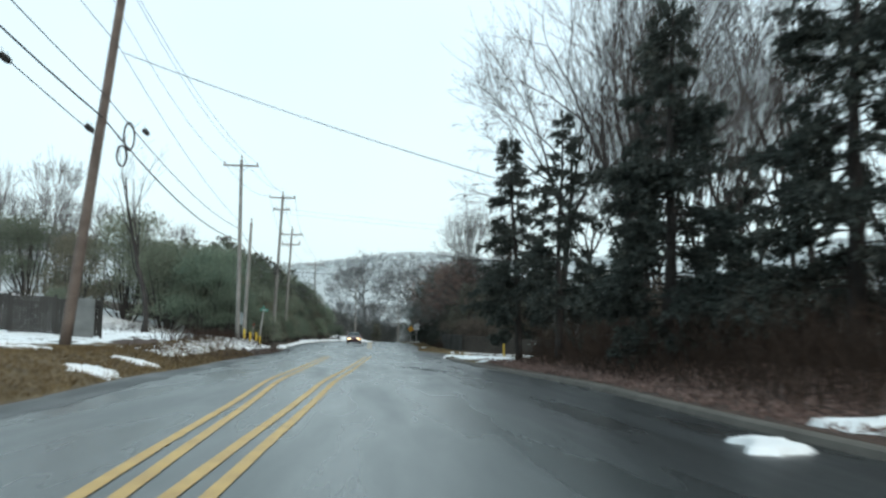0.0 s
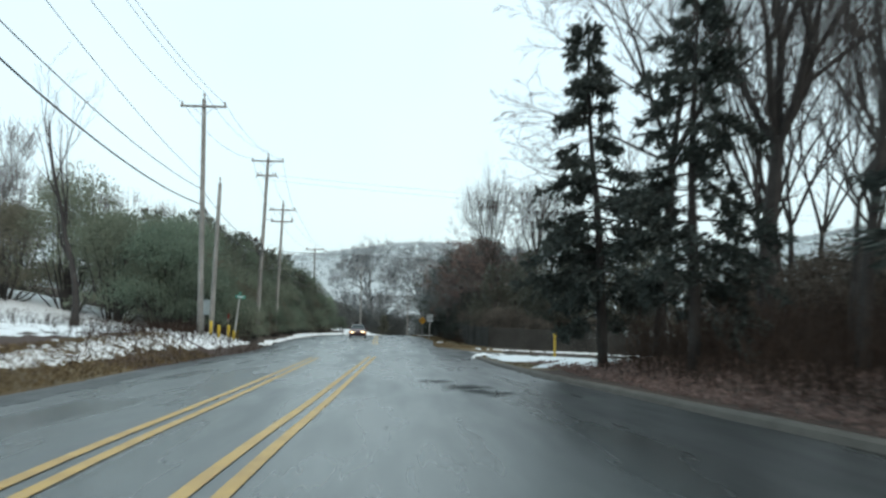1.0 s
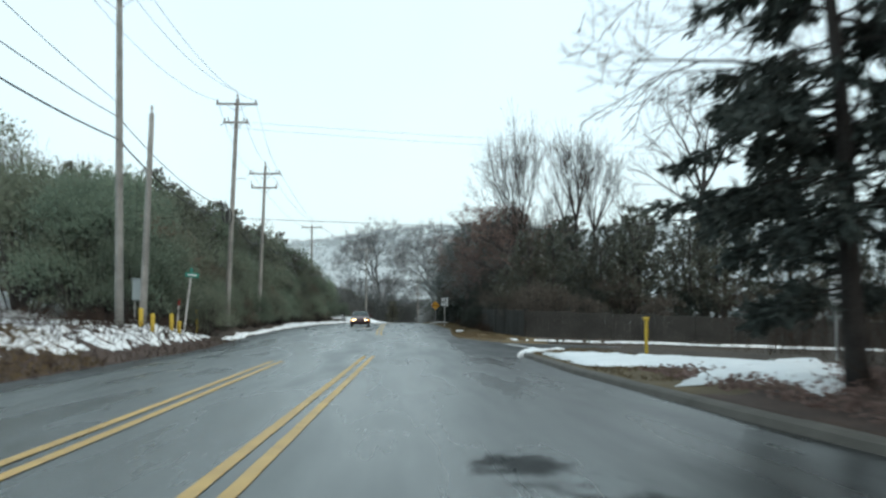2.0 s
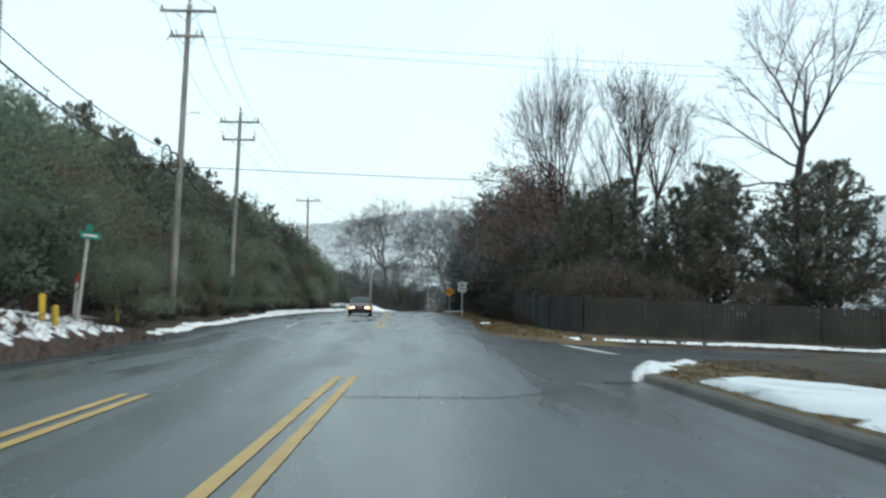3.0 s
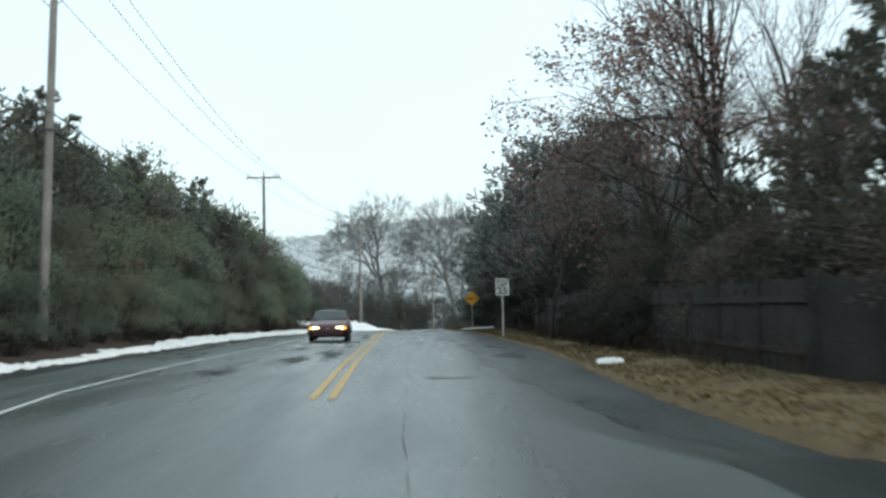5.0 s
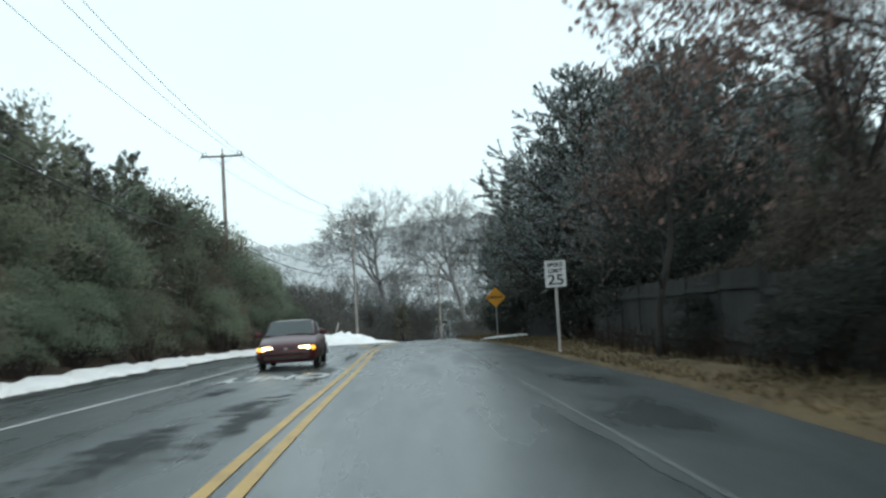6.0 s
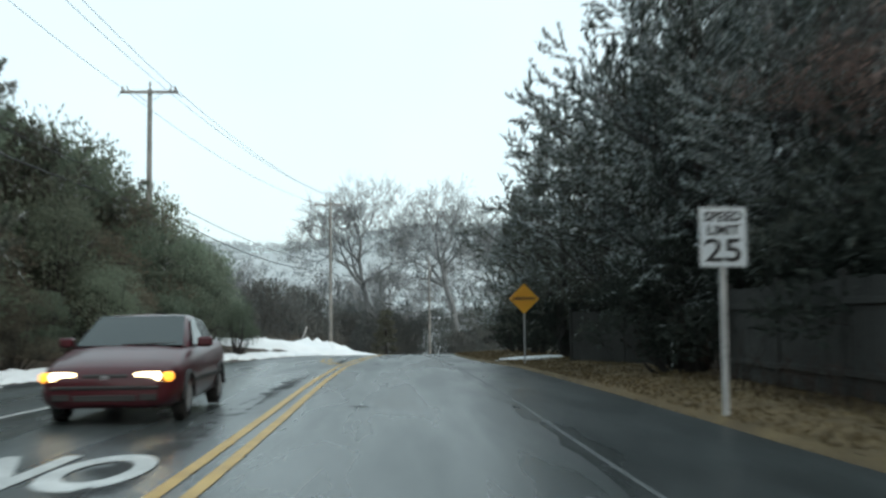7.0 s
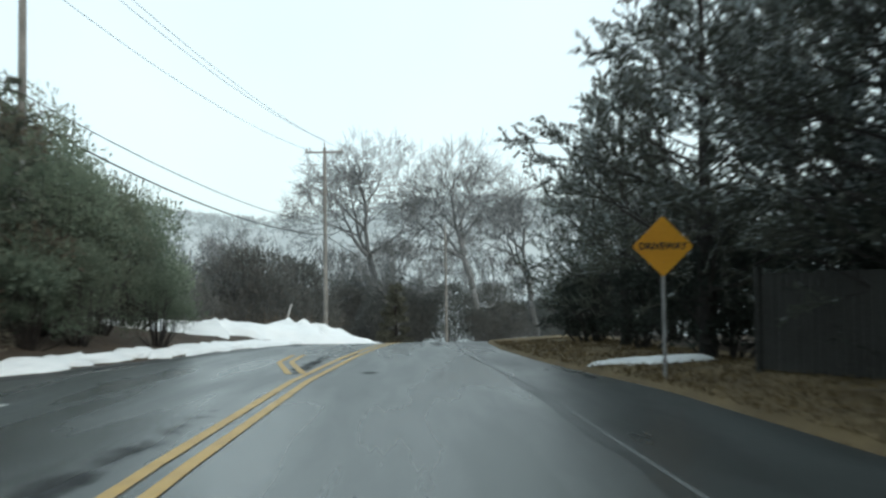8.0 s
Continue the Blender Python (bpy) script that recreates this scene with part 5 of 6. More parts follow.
cable("service_wire", [(-9.5, 95.0, 10.7), (30, 87, 7.8)], 0.3, 0.008, WIRE, "thin wire crossing high over the road")
cable("service_cable", [(-8.9, 34.3, 9.9), (8.0, 27.4, 3.9)], 0.25, 0.014, CABLE, "dark service cable crossing to the trees")


def splice(x, y, z, rx, label):
    ob = thing("cable_splice", label, "cable box", at_base(x, y, z), "cable splices")
    V, F = tubes([(0, -0.32, 0, 0, -0.24, 0, 0.04, 0.10), (0, -0.24, 0, 0, 0.24, -0.02, 0.10, 0.10), (0, 0.24, -0.02, 0, 0.32, -0.02, 0.10, 0.04)], 10)
    part("case", mesh("case", V, F, CABLE, True), ob)
    for s in (-0.2, 0.2):
        V, F = tubes([(0, s, 0.08, 0, s, 0.2, 0.012, 0.012)], 5)
        part("strap", mesh("strap", V, F, CABLE), ob)


def cable_loop(x, y, z, r, label):
    rows = []
    for k in range(20):
        a, b = 2 * math.pi * k / 20, 2 * math.pi * (k + 1) / 20
        rows.append((0.12 * math.cos(a), r * 0.55 * math.cos(a), r * math.sin(a), 0.12 * math.cos(b), r * 0.55 * math.cos(b), r * math.sin(b), 0.036, 0.036))
    V, F = tubes(rows, 6)
    thing("cable_loop", label, "cable loop", at_base(x, y, z), "spare cable loops", me=mesh("cable_loop", V, F, CABLE, True))


splice(-9.7, 26.2, 7.62, 0, "black cable splice case slung on the cable")
splice(-9.35, 32.6, 7.02, 0, "black cable splice case slung beside the leaning pole")
splice(-9.2, 39.5, 8.15, 0, "black cable splice case slung beside the leaning pole")
splice(-9.55, 90.5, 5.82, 0, "black cable splice case near the pole")
cable_loop(-9.3, 37.4, 7.6, 0.5, "coil of spare black cable hung from the strand")
cable_loop(-9.3, 36.5, 6.75, 0.36, "small coil of spare black cable")
cable_loop(-9.55, 92.0, 5.38, 0.5, "coil of spare black cable hung from the strand")
cable_loop(-9.55, 93.3, 5.3, 0.45, "coil of spare black cable hung from the strand")


# ---- signs, posts and roadside fittings ----
def words(name, text, size, mat, parent, at, extrude=0.002, label="", spacing=1.0, bold=0.0):
    cu = bpy.data.curves.new(name, "FONT")
    cu.offset = bold
    cu.body, cu.size, cu.extrude, cu.align_x, cu.align_y, cu.space_character = text, size, extrude, "CENTER", "CENTER", spacing
    cu.materials.append(mat)
    ob = new(name, cu)
    ob.parent = parent
    ob.matrix_basis = at
    return tagged(ob, label)


FACE = Matrix.Rotation(radians(90), 4, "X")


def rounded_plate(name, w, h, r, thick, mat, turn=0.0):
    bm = bmesh.new()
    pts = []
    for cxx, cyy, a0 in ((w / 2 - r, h / 2 - r, 0), (-w / 2 + r, h / 2 - r, 90), (-w / 2 + r, -h / 2 + r, 180), (w / 2 - r, -h / 2 + r, 270)):
        for k in range(5):
            a = radians(a0 + 90 * k / 4)
            pts.append((cxx + r * math.cos(a), cyy + r * math.sin(a)))
    c, s = math.cos(radians(turn)), math.sin(radians(turn))
    face = bm.faces.new([bm.verts.new((x * c - y * s, 0, x * s + y * c)) for x, y in pts])
    made = bmesh.ops.extrude_face_region(bm, geom=[face])
    bmesh.ops.translate(bm, vec=(0, thick, 0), verts=[v for v in made["geom"] if isinstance(v, bmesh.types.BMVert)])
    return from_bm(name, bm, mat)


def post_mesh(name, size, height, mat):
    return box(name, (size, size, height + 0.3), mat, (0, 0, height / 2 - 0.15), size * 0.12)


speed = thing("speed_limit_sign", "white speed limit sign with black letters on a pale wooden post", "road sign", put(4.33, 127.6, 0))
S_Z = 1.82
part("post", post_mesh("post", 0.072, S_Z + 0.5, POST_WHITE), speed)
part("panel", rounded_plate("panel", 0.61, 0.76, 0.04, 0.006, SIGN_WHITE), speed, at=Matrix.Translation((0, -0.06, S_Z + 0.38)))
bord = bmesh.new()
for cc, ss in (((0, 0.365), (0.57, 0.010)), ((0, -0.365), (0.57, 0.010)), ((-0.29, 0), (0.010, 0.72)), ((0.29, 0), (0.010, 0.72))):
    box_bm((ss[0], 0.002, ss[1]), (cc[0], 0, cc[1]), bm=bord)
part("border", from_bm("border", bord, SIGN_BLACK), speed, at=Matrix.Translation((0, -0.063, S_Z + 0.38)))
words("lettering", "SPEED", 0.165, SIGN_BLACK, speed, Matrix.Translation((0, -0.064, S_Z + 0.63)) @ FACE, spacing=1.05, bold=0.0055)
words("lettering", "LIMIT", 0.165, SIGN_BLACK, speed, Matrix.Translation((0, -0.064, S_Z + 0.46)) @ FACE, spacing=1.05, bold=0.0055)
words("lettering", "25", 0.40, SIGN_BLACK, speed, Matrix.Translation((0, -0.064, S_Z + 0.20)) @ FACE @ Matrix.Diagonal((1.22, 1, 1, 1)), bold=0.006)
for zz in (0.15, 0.62):
    V, F = tubes([(0, -0.068, S_Z + zz, 0, 0.0, S_Z + zz, 0.012, 0.012)], 8)
    part("bolt", mesh("bolt", V, F, STEEL), speed)
for zz in (0.75, 0.85, 1.15, 1.25):
    V, F = tubes([(0, -0.045, zz, 0, -0.02, zz, 0.022, 0.022)], 8)
    part("post_hole", mesh("post_hole", V, F, SIGN_BLACK), speed)

drive = thing("driveway_sign", "amber diamond warning sign with black lettering on a thin steel post", "road sign", put(4.15, 146.4, 0))
D_Z = 1.49
part("post", box("post", (0.05, 0.03, D_Z + 0.9), STEEL, (0, 0, (D_Z + 0.9) / 2 - 0.3), 0.006), drive)
part("panel", rounded_plate("panel", 0.66, 0.66, 0.04, 0.006, SIGN_ORANGE, 45), drive, at=Matrix.Translation((0, -0.03, D_Z + 0.5)))
words("lettering", "DRIVEWAY", 0.145, SIGN_BLACK, drive, Matrix.Translation((0, -0.034, D_Z + 0.5)) @ FACE, bold=0.005)
for zz in (0.25, 0.75):
    V, F = tubes([(0, -0.036, D_Z + zz, 0, 0.0, D_Z + zz, 0.01, 0.01)], 8)
    part("bolt", mesh("bolt", V, F, STEEL), drive)

name_sign = thing("street_name_sign", "leaning pale post with a small green street name blade", "street sign", put(-9.5, 81.1, 0) @ Matrix.Rotation(radians(6), 4, "Y"))
part("post", post_mesh("post", 0.08, 2.5, POST_WHITE), name_sign)
part("blade", box("blade", (0.62, 0.02, 0.20), SIGN_GREEN, (0.05, 0, 2.62), 0.006), name_sign, "green street name blade")
part("blade", box("blade", (0.02, 0.62, 0.20), SIGN_GREEN, (0.0, 0, 2.84), 0.006), name_sign, "green street name blade")
part("name_bar", box("name_bar", (0.44, 0.004, 0.07), SIGN_WHITE, (0.05, -0.012, 2.62)), name_sign)

marker = thing("marker_post", "white marker post with a red top on the snowy bank", "marker post", put(-10.3, 83.3, 0) @ Matrix.Rotation(radians(4), 4, "Y"))
part("post", post_mesh("post", 0.09, 1.25, POST_WHITE), marker)
part("top", box("top", (0.094, 0.094, 0.35), POST_RED, (0, 0, 1.35), 0.01), marker, "red painted top")


def yellow_post(x, y, h, r, label, cap=True):
    ob = thing("yellow_post", label, "bollard", put(x, y), "yellow posts")
    V, F = tubes([(0, 0, -0.2, 0, 0, h, r, r), (0, 0, h, 0, 0, h + 0.03, r, r * 0.4)], 12)
    part("shaft", mesh("shaft", V, F, POST_YELLOW, True), ob)
    if cap:
        part("cap", box("cap", (r * 3.0, r * 3.0, 0.10), POST_YELLOW, (0, 0, h + 0.02), 0.015), ob)


yellow_post(7.85, 65.7, 1.05, 0.055, "thin yellow marker post standing in the snow")
yellow_post(-10.36, 88.4, 1.15, 0.07, "yellow marker post before the evergreens")
for px, py, ph in ((-9.75, 74.3, 0.72), (-9.35, 74.5, 0.66), (-9.3, 77.6, 0.72), (-9.05, 77.9, 0.55)):
    yellow_post(px, py, ph, 0.085, "short yellow bollard beside the utility poles", False)

cab = thing("utility_cabinet", "grey metal utility cabinet on legs beside the poles", "utility cabinet", put(-10.35, 76.4))
part("body", box("body", (0.50, 0.36, 0.85), CABINET_GREY, (0, 0, 1.42), 0.02), cab)
part("door", box("door", (0.45, 0.03, 0.76), CABINET_GREY, (0, -0.192, 1.42), 0.008), cab)
part("handle", box("handle", (0.03, 0.04, 0.12), STEEL, (0.17, -0.22, 1.42), 0.006), cab)
part("roof", box("roof", (0.60, 0.46, 0.05), CABINET_GREY, (0, 0, 1.87), 0.01), cab)
for sx in (-0.17, 0.17):
    part("leg", box("leg", (0.07, 0.07, 1.3), POLE_WOOD, (sx, 0, 0.4), 0.008), cab)

stake = thing("leaning_stake", "pale leaning stake behind the snow bank", "stake", put(-6.6, 186) @ Matrix.Rotation(radians(18), 4, "Y"))
part("post", post_mesh("post", 0.09, 2.0, POST_WHITE), stake)

# plates on a steel post at the lawn, seen from behind
mile = thing("route_sign", "grey steel post with small weathered plates by the lawn", "road sign", put(11.6, 60.5))
part("post", box("post", (0.05, 0.04, 2.9), STEEL, (0, 0, 1.2), 0.006), mile)
part("panel", rounded_plate("panel", 0.4, 0.5, 0.03, 0.005, SIGN_WHITE), mile, at=Matrix.Translation((0, 0.03, 2.4)))
part("panel", rounded_plate("panel", 0.3, 0.6, 0.03, 0.005, SIGN_WHITE), mile, at=Matrix.Translation((0, 0.03, 1.75)))


# ---- fence ----
def boards(height):
    return [box("board", (0.141, 0.02 + 0.003 * k, height + 0.012 * k), FENCE_WOOD, (0, 0, height / 2), 0.003) for k in range(4)]


BOARDS = {1.85: boards(1.78), 1.5: boards(1.43), 1.68: boards(1.61)}


def fence(name, p, q, label, height=1.85):
    """A privacy fence of vertical boards in panels between posts."""
    p, q = np.array(p, float), np.array(q, float)
    n = max(1, round(np.linalg.norm(q - p) / 2.4))
    rng = np.random.default_rng(int(abs(p[0] * 10 + p[1])))
    ob = thing(name, label, "fence", Matrix())
    d = unit(q - p)
    turn = Matrix.Rotation(math.atan2(d[1], d[0]), 4, "Z")
    for k in range(n + 1):
        c = p + (q - p) * k / n
        part("post", box("post", (0.1, 0.1, height + 0.4), FENCE_WOOD, (0, 0, height / 2 - 0.1), 0.01), ob, at=Matrix.Translation((*c, gz(*c))) @ turn)
        if k == n:
            break
        e = p + (q - p) * (k + 1) / n
        L = float(np.linalg.norm(e - c)) - 0.11
        mid = (c + e) / 2
        m = int(L / 0.15)
        for j in range(m):
            w = BOARDS[height][int(rng.integers(0, 4))]
            part("board", w, ob, at=Matrix.Translation((*mid, gz(*mid) + rng.uniform(0.01, 0.05))) @ turn @ Matrix.Translation((-L / 2 + (j + 0.5) * L / m, rng.uniform(-0.004, 0.004), 0)))
        for h in (0.35, height - 0.35):
            part("rail", box("rail", (L, 0.04, 0.09), FENCE_WOOD, (0, 0.04, h), 0.005), ob, at=Matrix.Translation((*mid, gz(*mid))) @ turn)


fence("fence", (7.35, 91.3), (33, 89.3), "dark weathered board fence along the side street", 1.5)
fence("fence", (6.15, 97.4), (7.2, 91.4), "dark weathered board fence turning the street corner", 1.5)
fence("fence", (6.15, 97.6), (6.25, 116.0), "dark weathered board fence along the road verge", 1.5)
fence("fence", (6.25, 116.2), (6.5, 134.0), "taller dark weathered board fence along the road verge", 1.68)
fence("fence", (5.6, 146.4), (7.7, 141.2), "dark weathered board fence beneath the pines", 1.5)
fence("fence", (-34, 53.0), (-13.6, 51.0), "low dark board fence across the snow")
gate = thing("gate_panel", "pale grey panel leaning on the dark fence", "panel", put(-14.3, 50.6))
part("panel", box("panel", (0.95, 0.06, 1.9), PANEL_GREY, (0, 0, 0.93), 0.015), gate)
for h in (0.4, 1.5):
    part("rail", box("rail", (0.9, 0.03, 0.09), PANEL_GREY, (0, -0.045, h), 0.005), gate)


# ---- lettering on the oncoming lane ----
only = words("lane_lettering", "ONLY", 1.0, WHITE_LINE, road, Matrix.Translation((-3.2, 124.05, float(road_z(124.05)) + 0.012)) @ Matrix.Rotation(radians(180), 4, "Z") @ Matrix.Rotation(math.atan2(float(road_z(124)) - float(road_z(125)), 1.0), 4, "X") @ Matrix.Diagonal((1.03, 2.9, 1, 1)), 0.001, "worn white lane lettering", bold=0.035)


# ---- the oncoming car ----
def loft(name, stations, mat, smooth=True):
    """A closed skin through mirrored half sections: each a list of (x, z) from the bottom centre to the top centre, at its y."""
    bm = bmesh.new()
    rings = []
    for y, half in stations:
        pts = [(x, z) for x, z in half] + [(-x, z) for x, z in reversed(half[1:-1])]
        rings.append([bm.verts.new((x, y, z)) for x, z in pts])
    n = len(rings[0])
    for a, b in zip(rings, rings[1:]):
        for k in range(n):
            bm.faces.new([a[k], a[(k + 1) % n], b[(k + 1) % n], b[k]])
    bm.faces.new(rings[0])
    bm.faces.new(list(reversed(rings[-1])))
    return from_bm(name, bm, mat, smooth)


def panel(name, quad, mat, thick=0.012):
    """A thin pane through four corners."""
    q = [Vector(p) for p in quad]
    nrm = (q[1] - q[0]).cross(q[3] - q[0]).normalized() * thick
    bm = bmesh.new()
    a = [bm.verts.new(p) for p in q]
    b = [bm.verts.new(p + nrm) for p in q]
    bm.faces.new(a)
    bm.faces.new(list(reversed(b)))
    for k in range(4):
        bm.faces.new([a[k], b[k], b[(k + 1) % 4], a[(k + 1) % 4]])
    return from_bm(name, bm, mat)


car = thing("sedan_car", "maroon compact sedan with lit headlights on the wet lane", "car", Matrix.Translation((-3.4, 130.3, float(road_z(130.3)))) @ Matrix.Rotation(radians(1.0), 4, "Z") @ Matrix.Scale(1.03, 4))


def body_half(w, low, belt, crown):
    return [(0, low), (w * 0.80, low), (w * 0.95, low + 0.07), (w, low + (belt - low) * 0.40), (w * 0.985, low + (belt - low) * 0.75), (w * 0.93, belt - 0.015), (w * 0.84, belt + crown * 0.45), (w * 0.45, belt + crown * 0.9), (0, belt + crown)]


rows_car = [(-2.18, 0.60, 0.30, 0.56, 0.02), (-2.14, 0.70, 0.25, 0.64, 0.03), (-2.02, 0.79, 0.22, 0.70, 0.04), (-1.7, 0.84, 0.20, 0.77, 0.06), (-1.2, 0.855, 0.19, 0.85, 0.07), (-0.8, 0.86, 0.19, 0.90, 0.07), (0.2, 0.865, 0.19, 0.92, 0.05),
            (1.2, 0.86, 0.20, 0.94, 0.05), (1.75, 0.84, 0.22, 0.95, 0.05), (2.05, 0.80, 0.26, 0.92, 0.04), (2.16, 0.72, 0.34, 0.84, 0.03)]
part("body", loft("body", [(y, body_half(w, lo, be, cr)) for y, w, lo, be, cr in rows_car], CAR_PAINT), car)


def cabin_half(wb, wt, base, top):
    return [(0, base), (wb, base), (wb * 0.98, base + 0.03), (wt + (wb - wt) * 0.45, base + (top - base) * 0.55), (wt + 0.02, top - 0.06), (wt * 0.9, top - 0.015), (0, top)]


part("cabin", loft("cabin", [(-0.92, cabin_half(0.74, 0.73, 0.90, 0.93)), (-0.50, cabin_half(0.76, 0.66, 0.90, 1.16)), (-0.10, cabin_half(0.77, 0.60, 0.90, 1.345)), (0.25, cabin_half(0.77, 0.58, 0.90, 1.375)), (0.7, cabin_half(0.77, 0.58, 0.90, 1.36)),
                             (1.05, cabin_half(0.76, 0.60, 0.90, 1.25)), (1.45, cabin_half(0.74, 0.70, 0.92, 0.98))], CAR_PAINT), car)
part("windscreen", panel("windscreen", [(-0.70, -0.915, 0.945), (0.70, -0.915, 0.945), (0.575, -0.135, 1.335), (-0.575, -0.135, 1.335)], CAR_GLASS), car, "tinted windscreen")
part("rear_window", panel("rear_window", [(0.66, 1.44, 1.01), (-0.66, 1.44, 1.01), (-0.54, 0.86, 1.33), (0.54, 0.86, 1.33)], CAR_GLASS), car)
for sg in (-1, 1):
    flip = (lambda q: q) if sg > 0 else (lambda q: list(reversed(q)))
    part("front_door_window", panel("front_door_window", flip([(sg * 0.775, -0.62, 0.95), (sg * 0.785, 0.22, 0.96), (sg * 0.625, 0.22, 1.315), (sg * 0.635, -0.08, 1.29)]), CAR_GLASS), car)
    part("rear_door_window", panel("rear_door_window", flip([(sg * 0.785, 0.29, 0.96), (sg * 0.775, 1.08, 0.97), (sg * 0.64, 0.82, 1.27), (sg * 0.625, 0.29, 1.31)]), CAR_GLASS), car)
    part("headlight", box("headlight", (0.34, 0.10, 0.13), HEADLIGHT, (sg * 0.50, -2.115, 0.60), 0.03), car, "lit headlight")
    part("indicator", box("indicator", (0.13, 0.16, 0.12), INDICATOR, (sg * 0.735, -2.045, 0.60), 0.03), car, "amber corner lamp")
    part("door_mirror", box("door_mirror", (0.20, 0.12, 0.14), CAR_PAINT, (sg * 0.93, -0.55, 0.99), 0.03), car)
    part("side_moulding", box("side_moulding", (0.02, 2.5, 0.07), CAR_TRIM, (sg * 0.868, 0.1, 0.50), 0.006), car)
    V, F = tubes([(sg * 0.1, -0.93, 0.965, sg * 0.1 + 0.5, -0.85, 0.985, 0.01, 0.008)], 5)
    part("wiper", mesh("wiper", V, F, CAR_TRIM), car)
    part("fog_recess", box("fog_recess", (0.22, 0.04, 0.09), CAR_TRIM, (sg * 0.52, -2.165, 0.36), 0.01), car)
    part("tail_lamp", box("tail_lamp", (0.32, 0.06, 0.14), POST_RED, (sg * 0.56, 2.125, 0.78), 0.02), car)
    for wy in (-1.30, 1.25):
        wheel = part("wheel", None, car, at=Matrix.Translation((sg * 0.76, wy, 0.29)))
        V, F = tubes([(-0.09, 0, 0, -0.07, 0, 0, 0.24, 0.285), (-0.07, 0, 0, 0.07, 0, 0, 0.29, 0.29), (0.07, 0, 0, 0.095, 0, 0, 0.285, 0.235)], 28)
        part("tyre", mesh("tyre", V, F, RUBBER, True), wheel)
        V, F = tubes([(-0.06, 0, 0, 0.075, 0, 0, 0.2, 0.2), (0.075, 0, 0, 0.1, 0, 0, 0.2, 0.16), (0.1, 0, 0, 0.105, 0, 0, 0.16, 0.0)] if sg > 0 else [(0.06, 0, 0, -0.075, 0, 0, 0.2, 0.2), (-0.075, 0, 0, -0.1, 0, 0, 0.2, 0.16), (-0.1, 0, 0, -0.105, 0, 0, 0.16, 0.0)], 20)
        part("rim", mesh("rim", V, F, RIM, True), wheel, "grey wheel cover")
        arch = []
        for k in range(12):
            a, b = math.pi * k / 12, math.pi * (k + 1) / 12
            arch.append((sg * 0.855, wy + 0.33 * math.cos(a), 0.29 + 0.33 * math.sin(a), sg * 0.855, wy + 0.33 * math.cos(b), 0.29 + 0.33 * math.sin(b), 0.035, 0.035))
        V, F = chain(arch, 6)
        part("wheel_arch", mesh("wheel_arch", V, F, CAR_TRIM), car)
part("grille", box("grille", (0.56, 0.05, 0.10), CAR_TRIM, (0, -2.15, 0.59), 0.02), car)
part("badge", box("badge", (0.10, 0.02, 0.05), RIM, (0, -2.18, 0.60), 0.015), car)
part("air_intake", box("air_intake", (0.78, 0.05, 0.10), CAR_TRIM, (0, -2.165, 0.35), 0.02), car)
part("bumper_strip", box("bumper_strip", (1.30, 0.05, 0.05), CAR_TRIM, (0, -2.17, 0.475), 0.015), car)


# ---- snow lying about ----
def snow_patch(x, y, rx, ry, h, seed, label, on_road=False, turn=0.0):
    """A low lumpy patch of old snow with a ragged rim."""
    V, F = [], []
    rings, n = 6, 56
    c, s = math.cos(turn), math.sin(turn)
    for j in range(rings + 1):
        for k in range(n):
            a = 2 * math.pi * k / n
            rag = 1 + 0.9 * noise.noise((math.cos(a) * 1.3 + 3.37, math.sin(a) * 1.3, seed + 0.43)) + 0.7 * noise.noise((math.cos(a) * 3.7, math.sin(a) * 3.7 + 1.61, seed + 3.29)) + 0.4 * noise.noise((math.cos(a) * 9, math.sin(a) * 9, seed + 5.57))
            f = j / rings
            lx, ly = math.cos(a) * rx * rag * f, math.sin(a) * ry * rag * f
            px, py = x + lx * c - ly * s, y + lx * s + ly * c
            if x > 0 and not on_road and py < 67:
                px = max(px, float(road_right(py)) + 0.42)
            g = float(road_z(py)) if on_road else gz(px, py) + 0.05
            up = h * (1 - f ** 2.2) * (0.7 + 0.6 * noise.noise((px * 1.7, py * 1.7, seed))) + 0.035 * (f < 0.99)
            V.append((px, py, g + max(up, 0.004) - 0.05 * (f > 0.99)))
    for j in range(rings):
        for k in range(n):
            a, b = j * n + k, j * n + (k + 1) % n
            F.append((a, b, b + n, a + n))
    thing("snow_patch", label, "snow", Matrix(), "snow patches", me=mesh("snow_patch", V, F, SNOW, True))


snow_patch(4.35, 11.3, 0.42, 0.6, 0.12, 1.0, "small slushy snow patch against the kerb", True)
snow_patch(6.45, 12.0, 0.75, 0.85, 0.12, 2.0, "old snow patch on the verge")
snow_patch(7.35, 53.6, 1.6, 4.5, 0.16, 3.0, "broad sheet of old snow on the corner lawn", turn=-0.30)
snow_patch(6.2, 59.6, 1.1, 5.0, 0.12, 8.0, "thin old snow on the street corner lawn", turn=0.22)
for k, (x, y, rx, ry, h) in enumerate([(4.42, 68.25, 0.27, 0.75, 0.24), (4.85, 69.3, 0.32, 0.95, 0.30), (5.6, 70.5, 0.34, 1.05, 0.30)]):
    snow_patch(x, y, rx, ry, h, 4.0 + 1.7 * k, "ploughed heap of old snow along the corner kerb", True, turn=-0.2 - 0.22 * k)
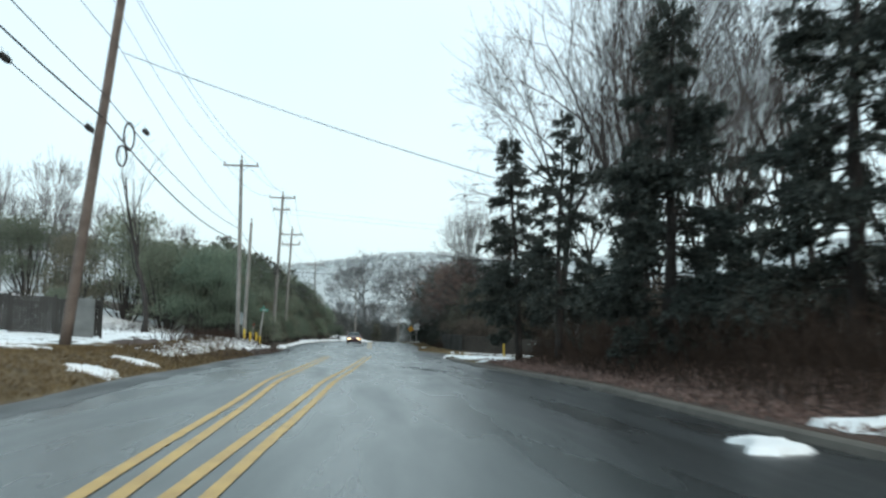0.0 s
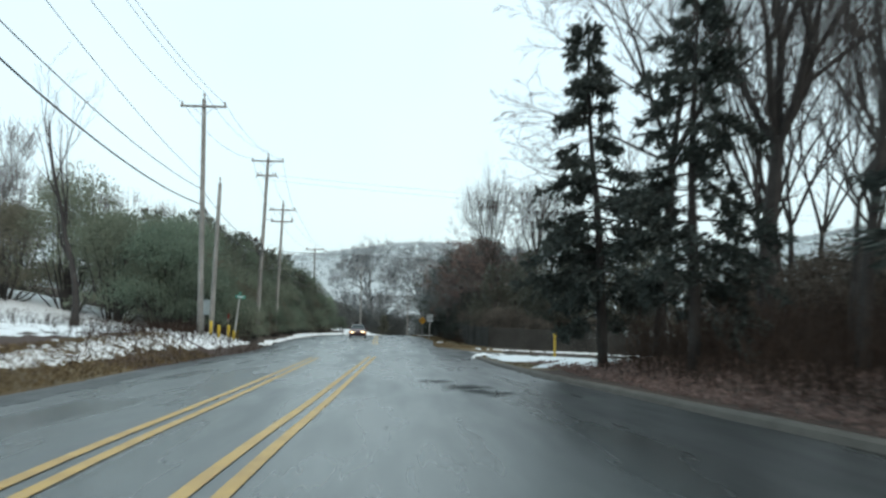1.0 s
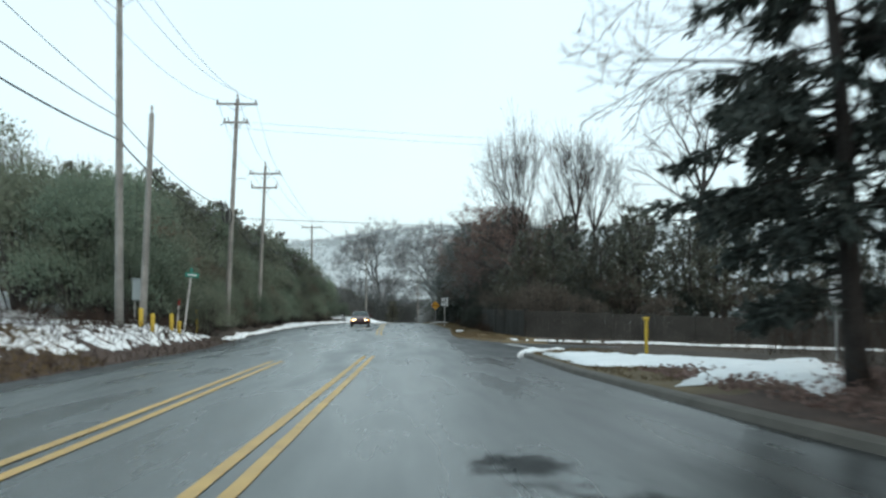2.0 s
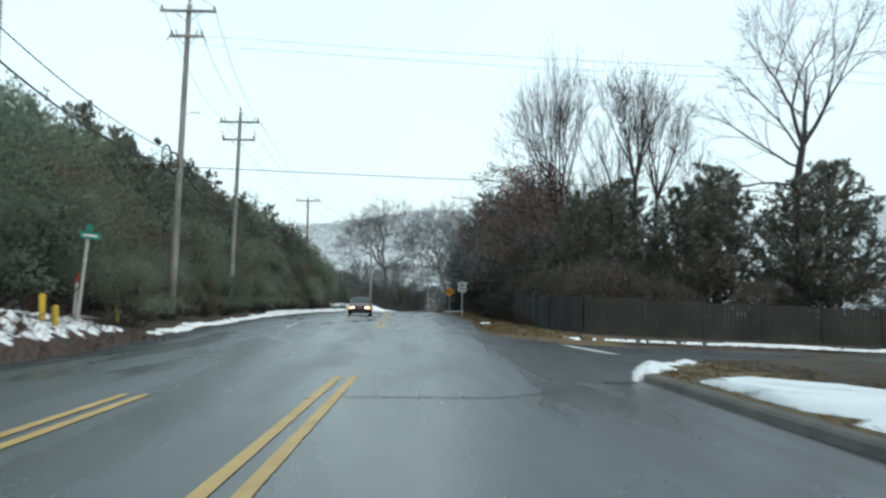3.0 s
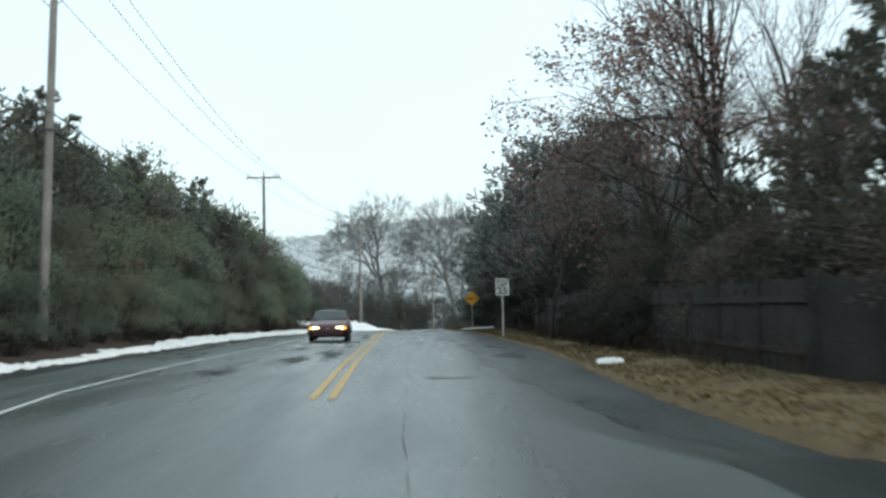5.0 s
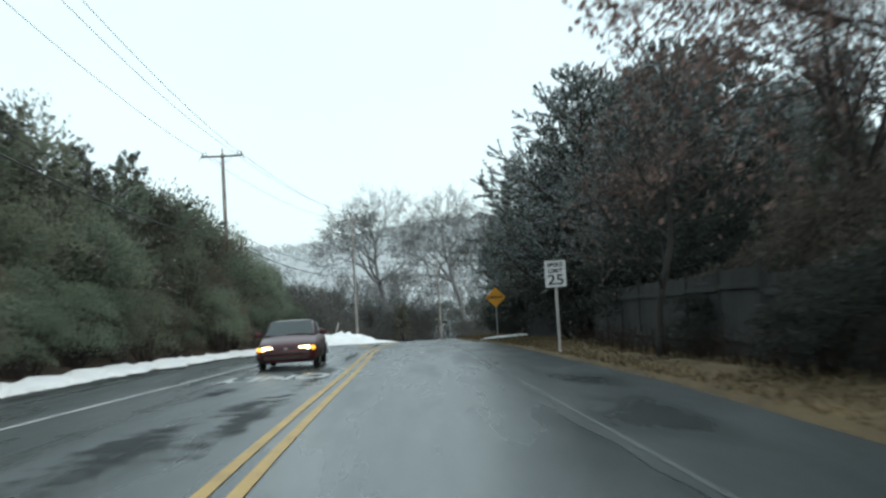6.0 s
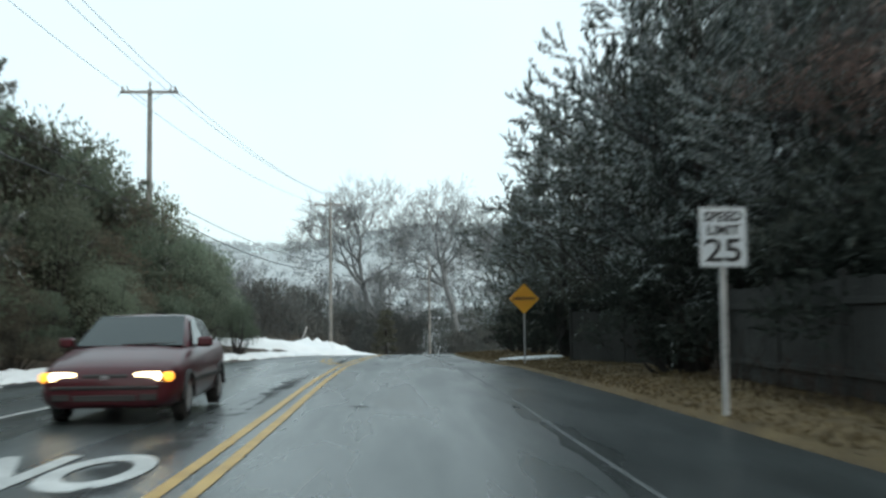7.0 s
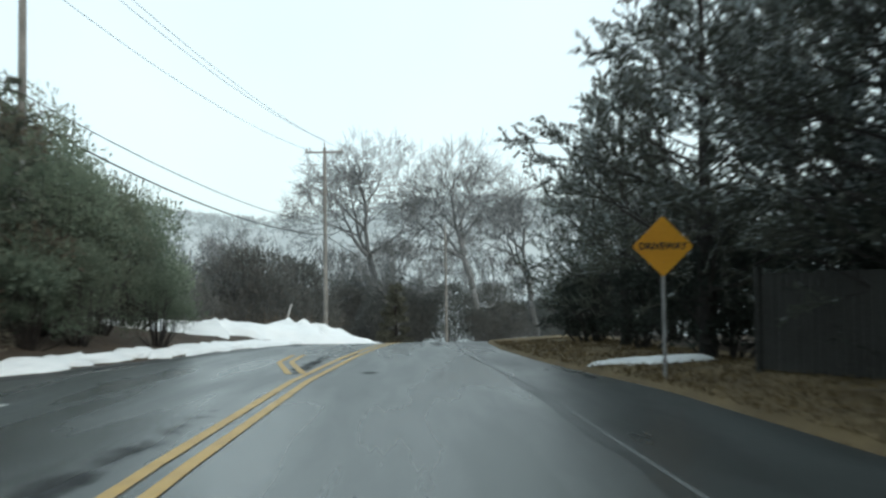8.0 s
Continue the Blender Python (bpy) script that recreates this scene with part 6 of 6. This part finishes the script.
for k, (x, y, rx, ry) in enumerate([(12.8, 84.75, 1.5, 0.12), (18.0, 84.75, 2.0, 0.16), (24, 84.75, 3.0, 0.2), (4.3, 103.5, 0.18, 0.45), (4.9, 150.0, 1.0, 0.5)]):
    snow_patch(x, y, rx, ry, 0.03, 10 + k * 1.7, "thin line of old snow along the verge")


def snow_scatter(label, seed, count, place, size):
    """Small ragged remnants of snow, too many to count, as one mass."""
    rng = np.random.default_rng(seed)
    V, F = [], []
    for _ in range(count):
        x, y = place(rng)
        r, sq, a0 = size * rng.uniform(0.3, 1.2), rng.uniform(0.5, 1.6), rng.uniform(0, 6.28)
        b, n = len(V), 11
        V.append((x, y, gz(x, y) + 0.05 + 0.12 * r))
        for ring, f in ((0, 0.6), (1, 1.0)):
            for k in range(n):
                a = 2 * math.pi * k / n
                q = r * f * rng.uniform(0.6, 1.25)
                px, py = x + math.cos(a + a0) * q, y + math.sin(a + a0) * q * sq
                V.append((px, py, gz(px, py) + (0.045 + 0.06 * r if ring == 0 else -0.02)))
        for k in range(n):
            k2 = (k + 1) % n
            F += [(b, b + 1 + k, b + 1 + k2), (b + 1 + k, b + 1 + n + k, b + 1 + n + k2, b + 1 + k2)]
    return thing("snow_remnants", label, "snow", Matrix(), kind="stuff", me=mesh("snow_remnants", V, F, SNOW, True))


def on_bank(rng):
    y = rng.uniform(38, 84)
    return float(road_left(y)) - 1.0 - abs(rng.normal(0, 0.9)) - 0.3 * (y < 60), y


snow_scatter("scattered remnants of old snow among weeds on the bank", 201, 800, on_bank, 0.19)
brush("weeds", "dry dark weeds along the foot of the fence", 77, (5.5, 97, 6.0, 133), 420, 0.6)
brush("weeds", "brown matted weeds along the road bank", 76, (-9.6, 36, -7.0, 84), 900, 0.32)
for k, (x, y) in enumerate([(-6.6, 24.0), (-7.1, 30.5), (-9.5, 28), (-11.5, 33)]):
    snow_patch(x, y, 0.5, 0.9, 0.05, 70 + k * 1.3, "ragged old snow on the grassy bank")


def along_street(rng):
    x = rng.uniform(5.6, 30)
    return x, float(kerb_far(x)) + 0.25 + abs(rng.normal(0, 0.10)) + 0.15 * noise.noise((x * 0.5, 3.3, 1.7))


def along_left(rng):
    y = 85 + 45 * rng.uniform() ** 0.8
    return float(road_left(y)) - 0.32 - abs(rng.normal(0, 0.13)) + 0.22 * noise.noise((2.7, y * 0.21, 4.4)), y


snow_scatter("broken line of old snow along the side street verge", 202, 240, along_street, 0.14)
snow_scatter("broken line of ploughed snow below the evergreen bank", 203, 420, along_left, 0.24)
for k, y in enumerate(np.arange(119.6, 171, 4.2)):
    e = float(road_left(y))
    snow_patch(e - 0.5, y, 0.10 + 0.34 * (y > 120), 1.9 + 0.8 * (y > 120), 0.07, 90 + k * 1.9, "long line of ploughed snow at the road edge", turn=math.atan2(float(road_left(y - 1)) - float(road_left(y + 1)), 2))
snow_patch(-8.0, 174, 5.0, 6.0, 0.7, 200.0, "wide snow bank at the bend")
snow_patch(-12.0, 171, 3.0, 2.5, 0.6, 203.0, "snow bank beside the evergreens")
snow_patch(-4.6, 182, 2.4, 7.0, 0.8, 206.0, "snow bank at the outside of the bend", turn=-0.15)

# fallen leaves under the spruces
lr = np.random.default_rng(33)
n_leaf = 16000
lx, ly = lr.uniform(5.15, 9.5, n_leaf), lr.uniform(4, 56, n_leaf)
keep = lx > road_right(ly) + 0.3
lx, ly = lx[keep], ly[keep]
V, F = blades(np.stack([lx, ly, ground_z(lx, ly) + 0.02 + 0.1 * lr.uniform(0, 1, len(lx)) ** 2], 1), lr.normal(size=(len(lx), 3)) * np.array([1, 1, 0.35]), 0.12, 0.08, lr, 0.2)
thing("fallen_leaves", "reddish brown fallen leaves under the spruces", "leaves", Matrix(), kind="stuff", me=mesh("fallen_leaves", V, F, OAK_LEAF))

# dry grass on the verges
grng = np.random.default_rng(21)
spots = np.stack([grng.uniform(-10.5, -5.2, 26000), grng.uniform(8, 62, 26000)], 1)
spots = spots[(spots[:, 0] < road_left(spots[:, 1]) - 0.15)]
grass("dry_grass", "tufted dead grass on the bank", 91, spots, 0.14)
spots = np.stack([grng.uniform(2.9, 6.6, 34000), grng.uniform(84, 165, 34000)], 1)
spots = spots[spots[:, 1] > kerb_far(spots[:, 0]) + 0.15]
spots = spots[(spots[:, 0] > road_right(spots[:, 1]) + 0.1)]
grass("dry_grass", "flattened tan dead grass on the verge", 92, spots, 0.09, spread=0.9)
spots = np.stack([grng.uniform(4.4, 7.4, 6000), grng.uniform(52, 72, 6000)], 1)
spots = spots[(spots[:, 0] > road_right(spots[:, 1]) + 0.3)]
grass("dry_grass", "short dead grass behind the kerb", 93, spots, 0.07, spread=0.9)
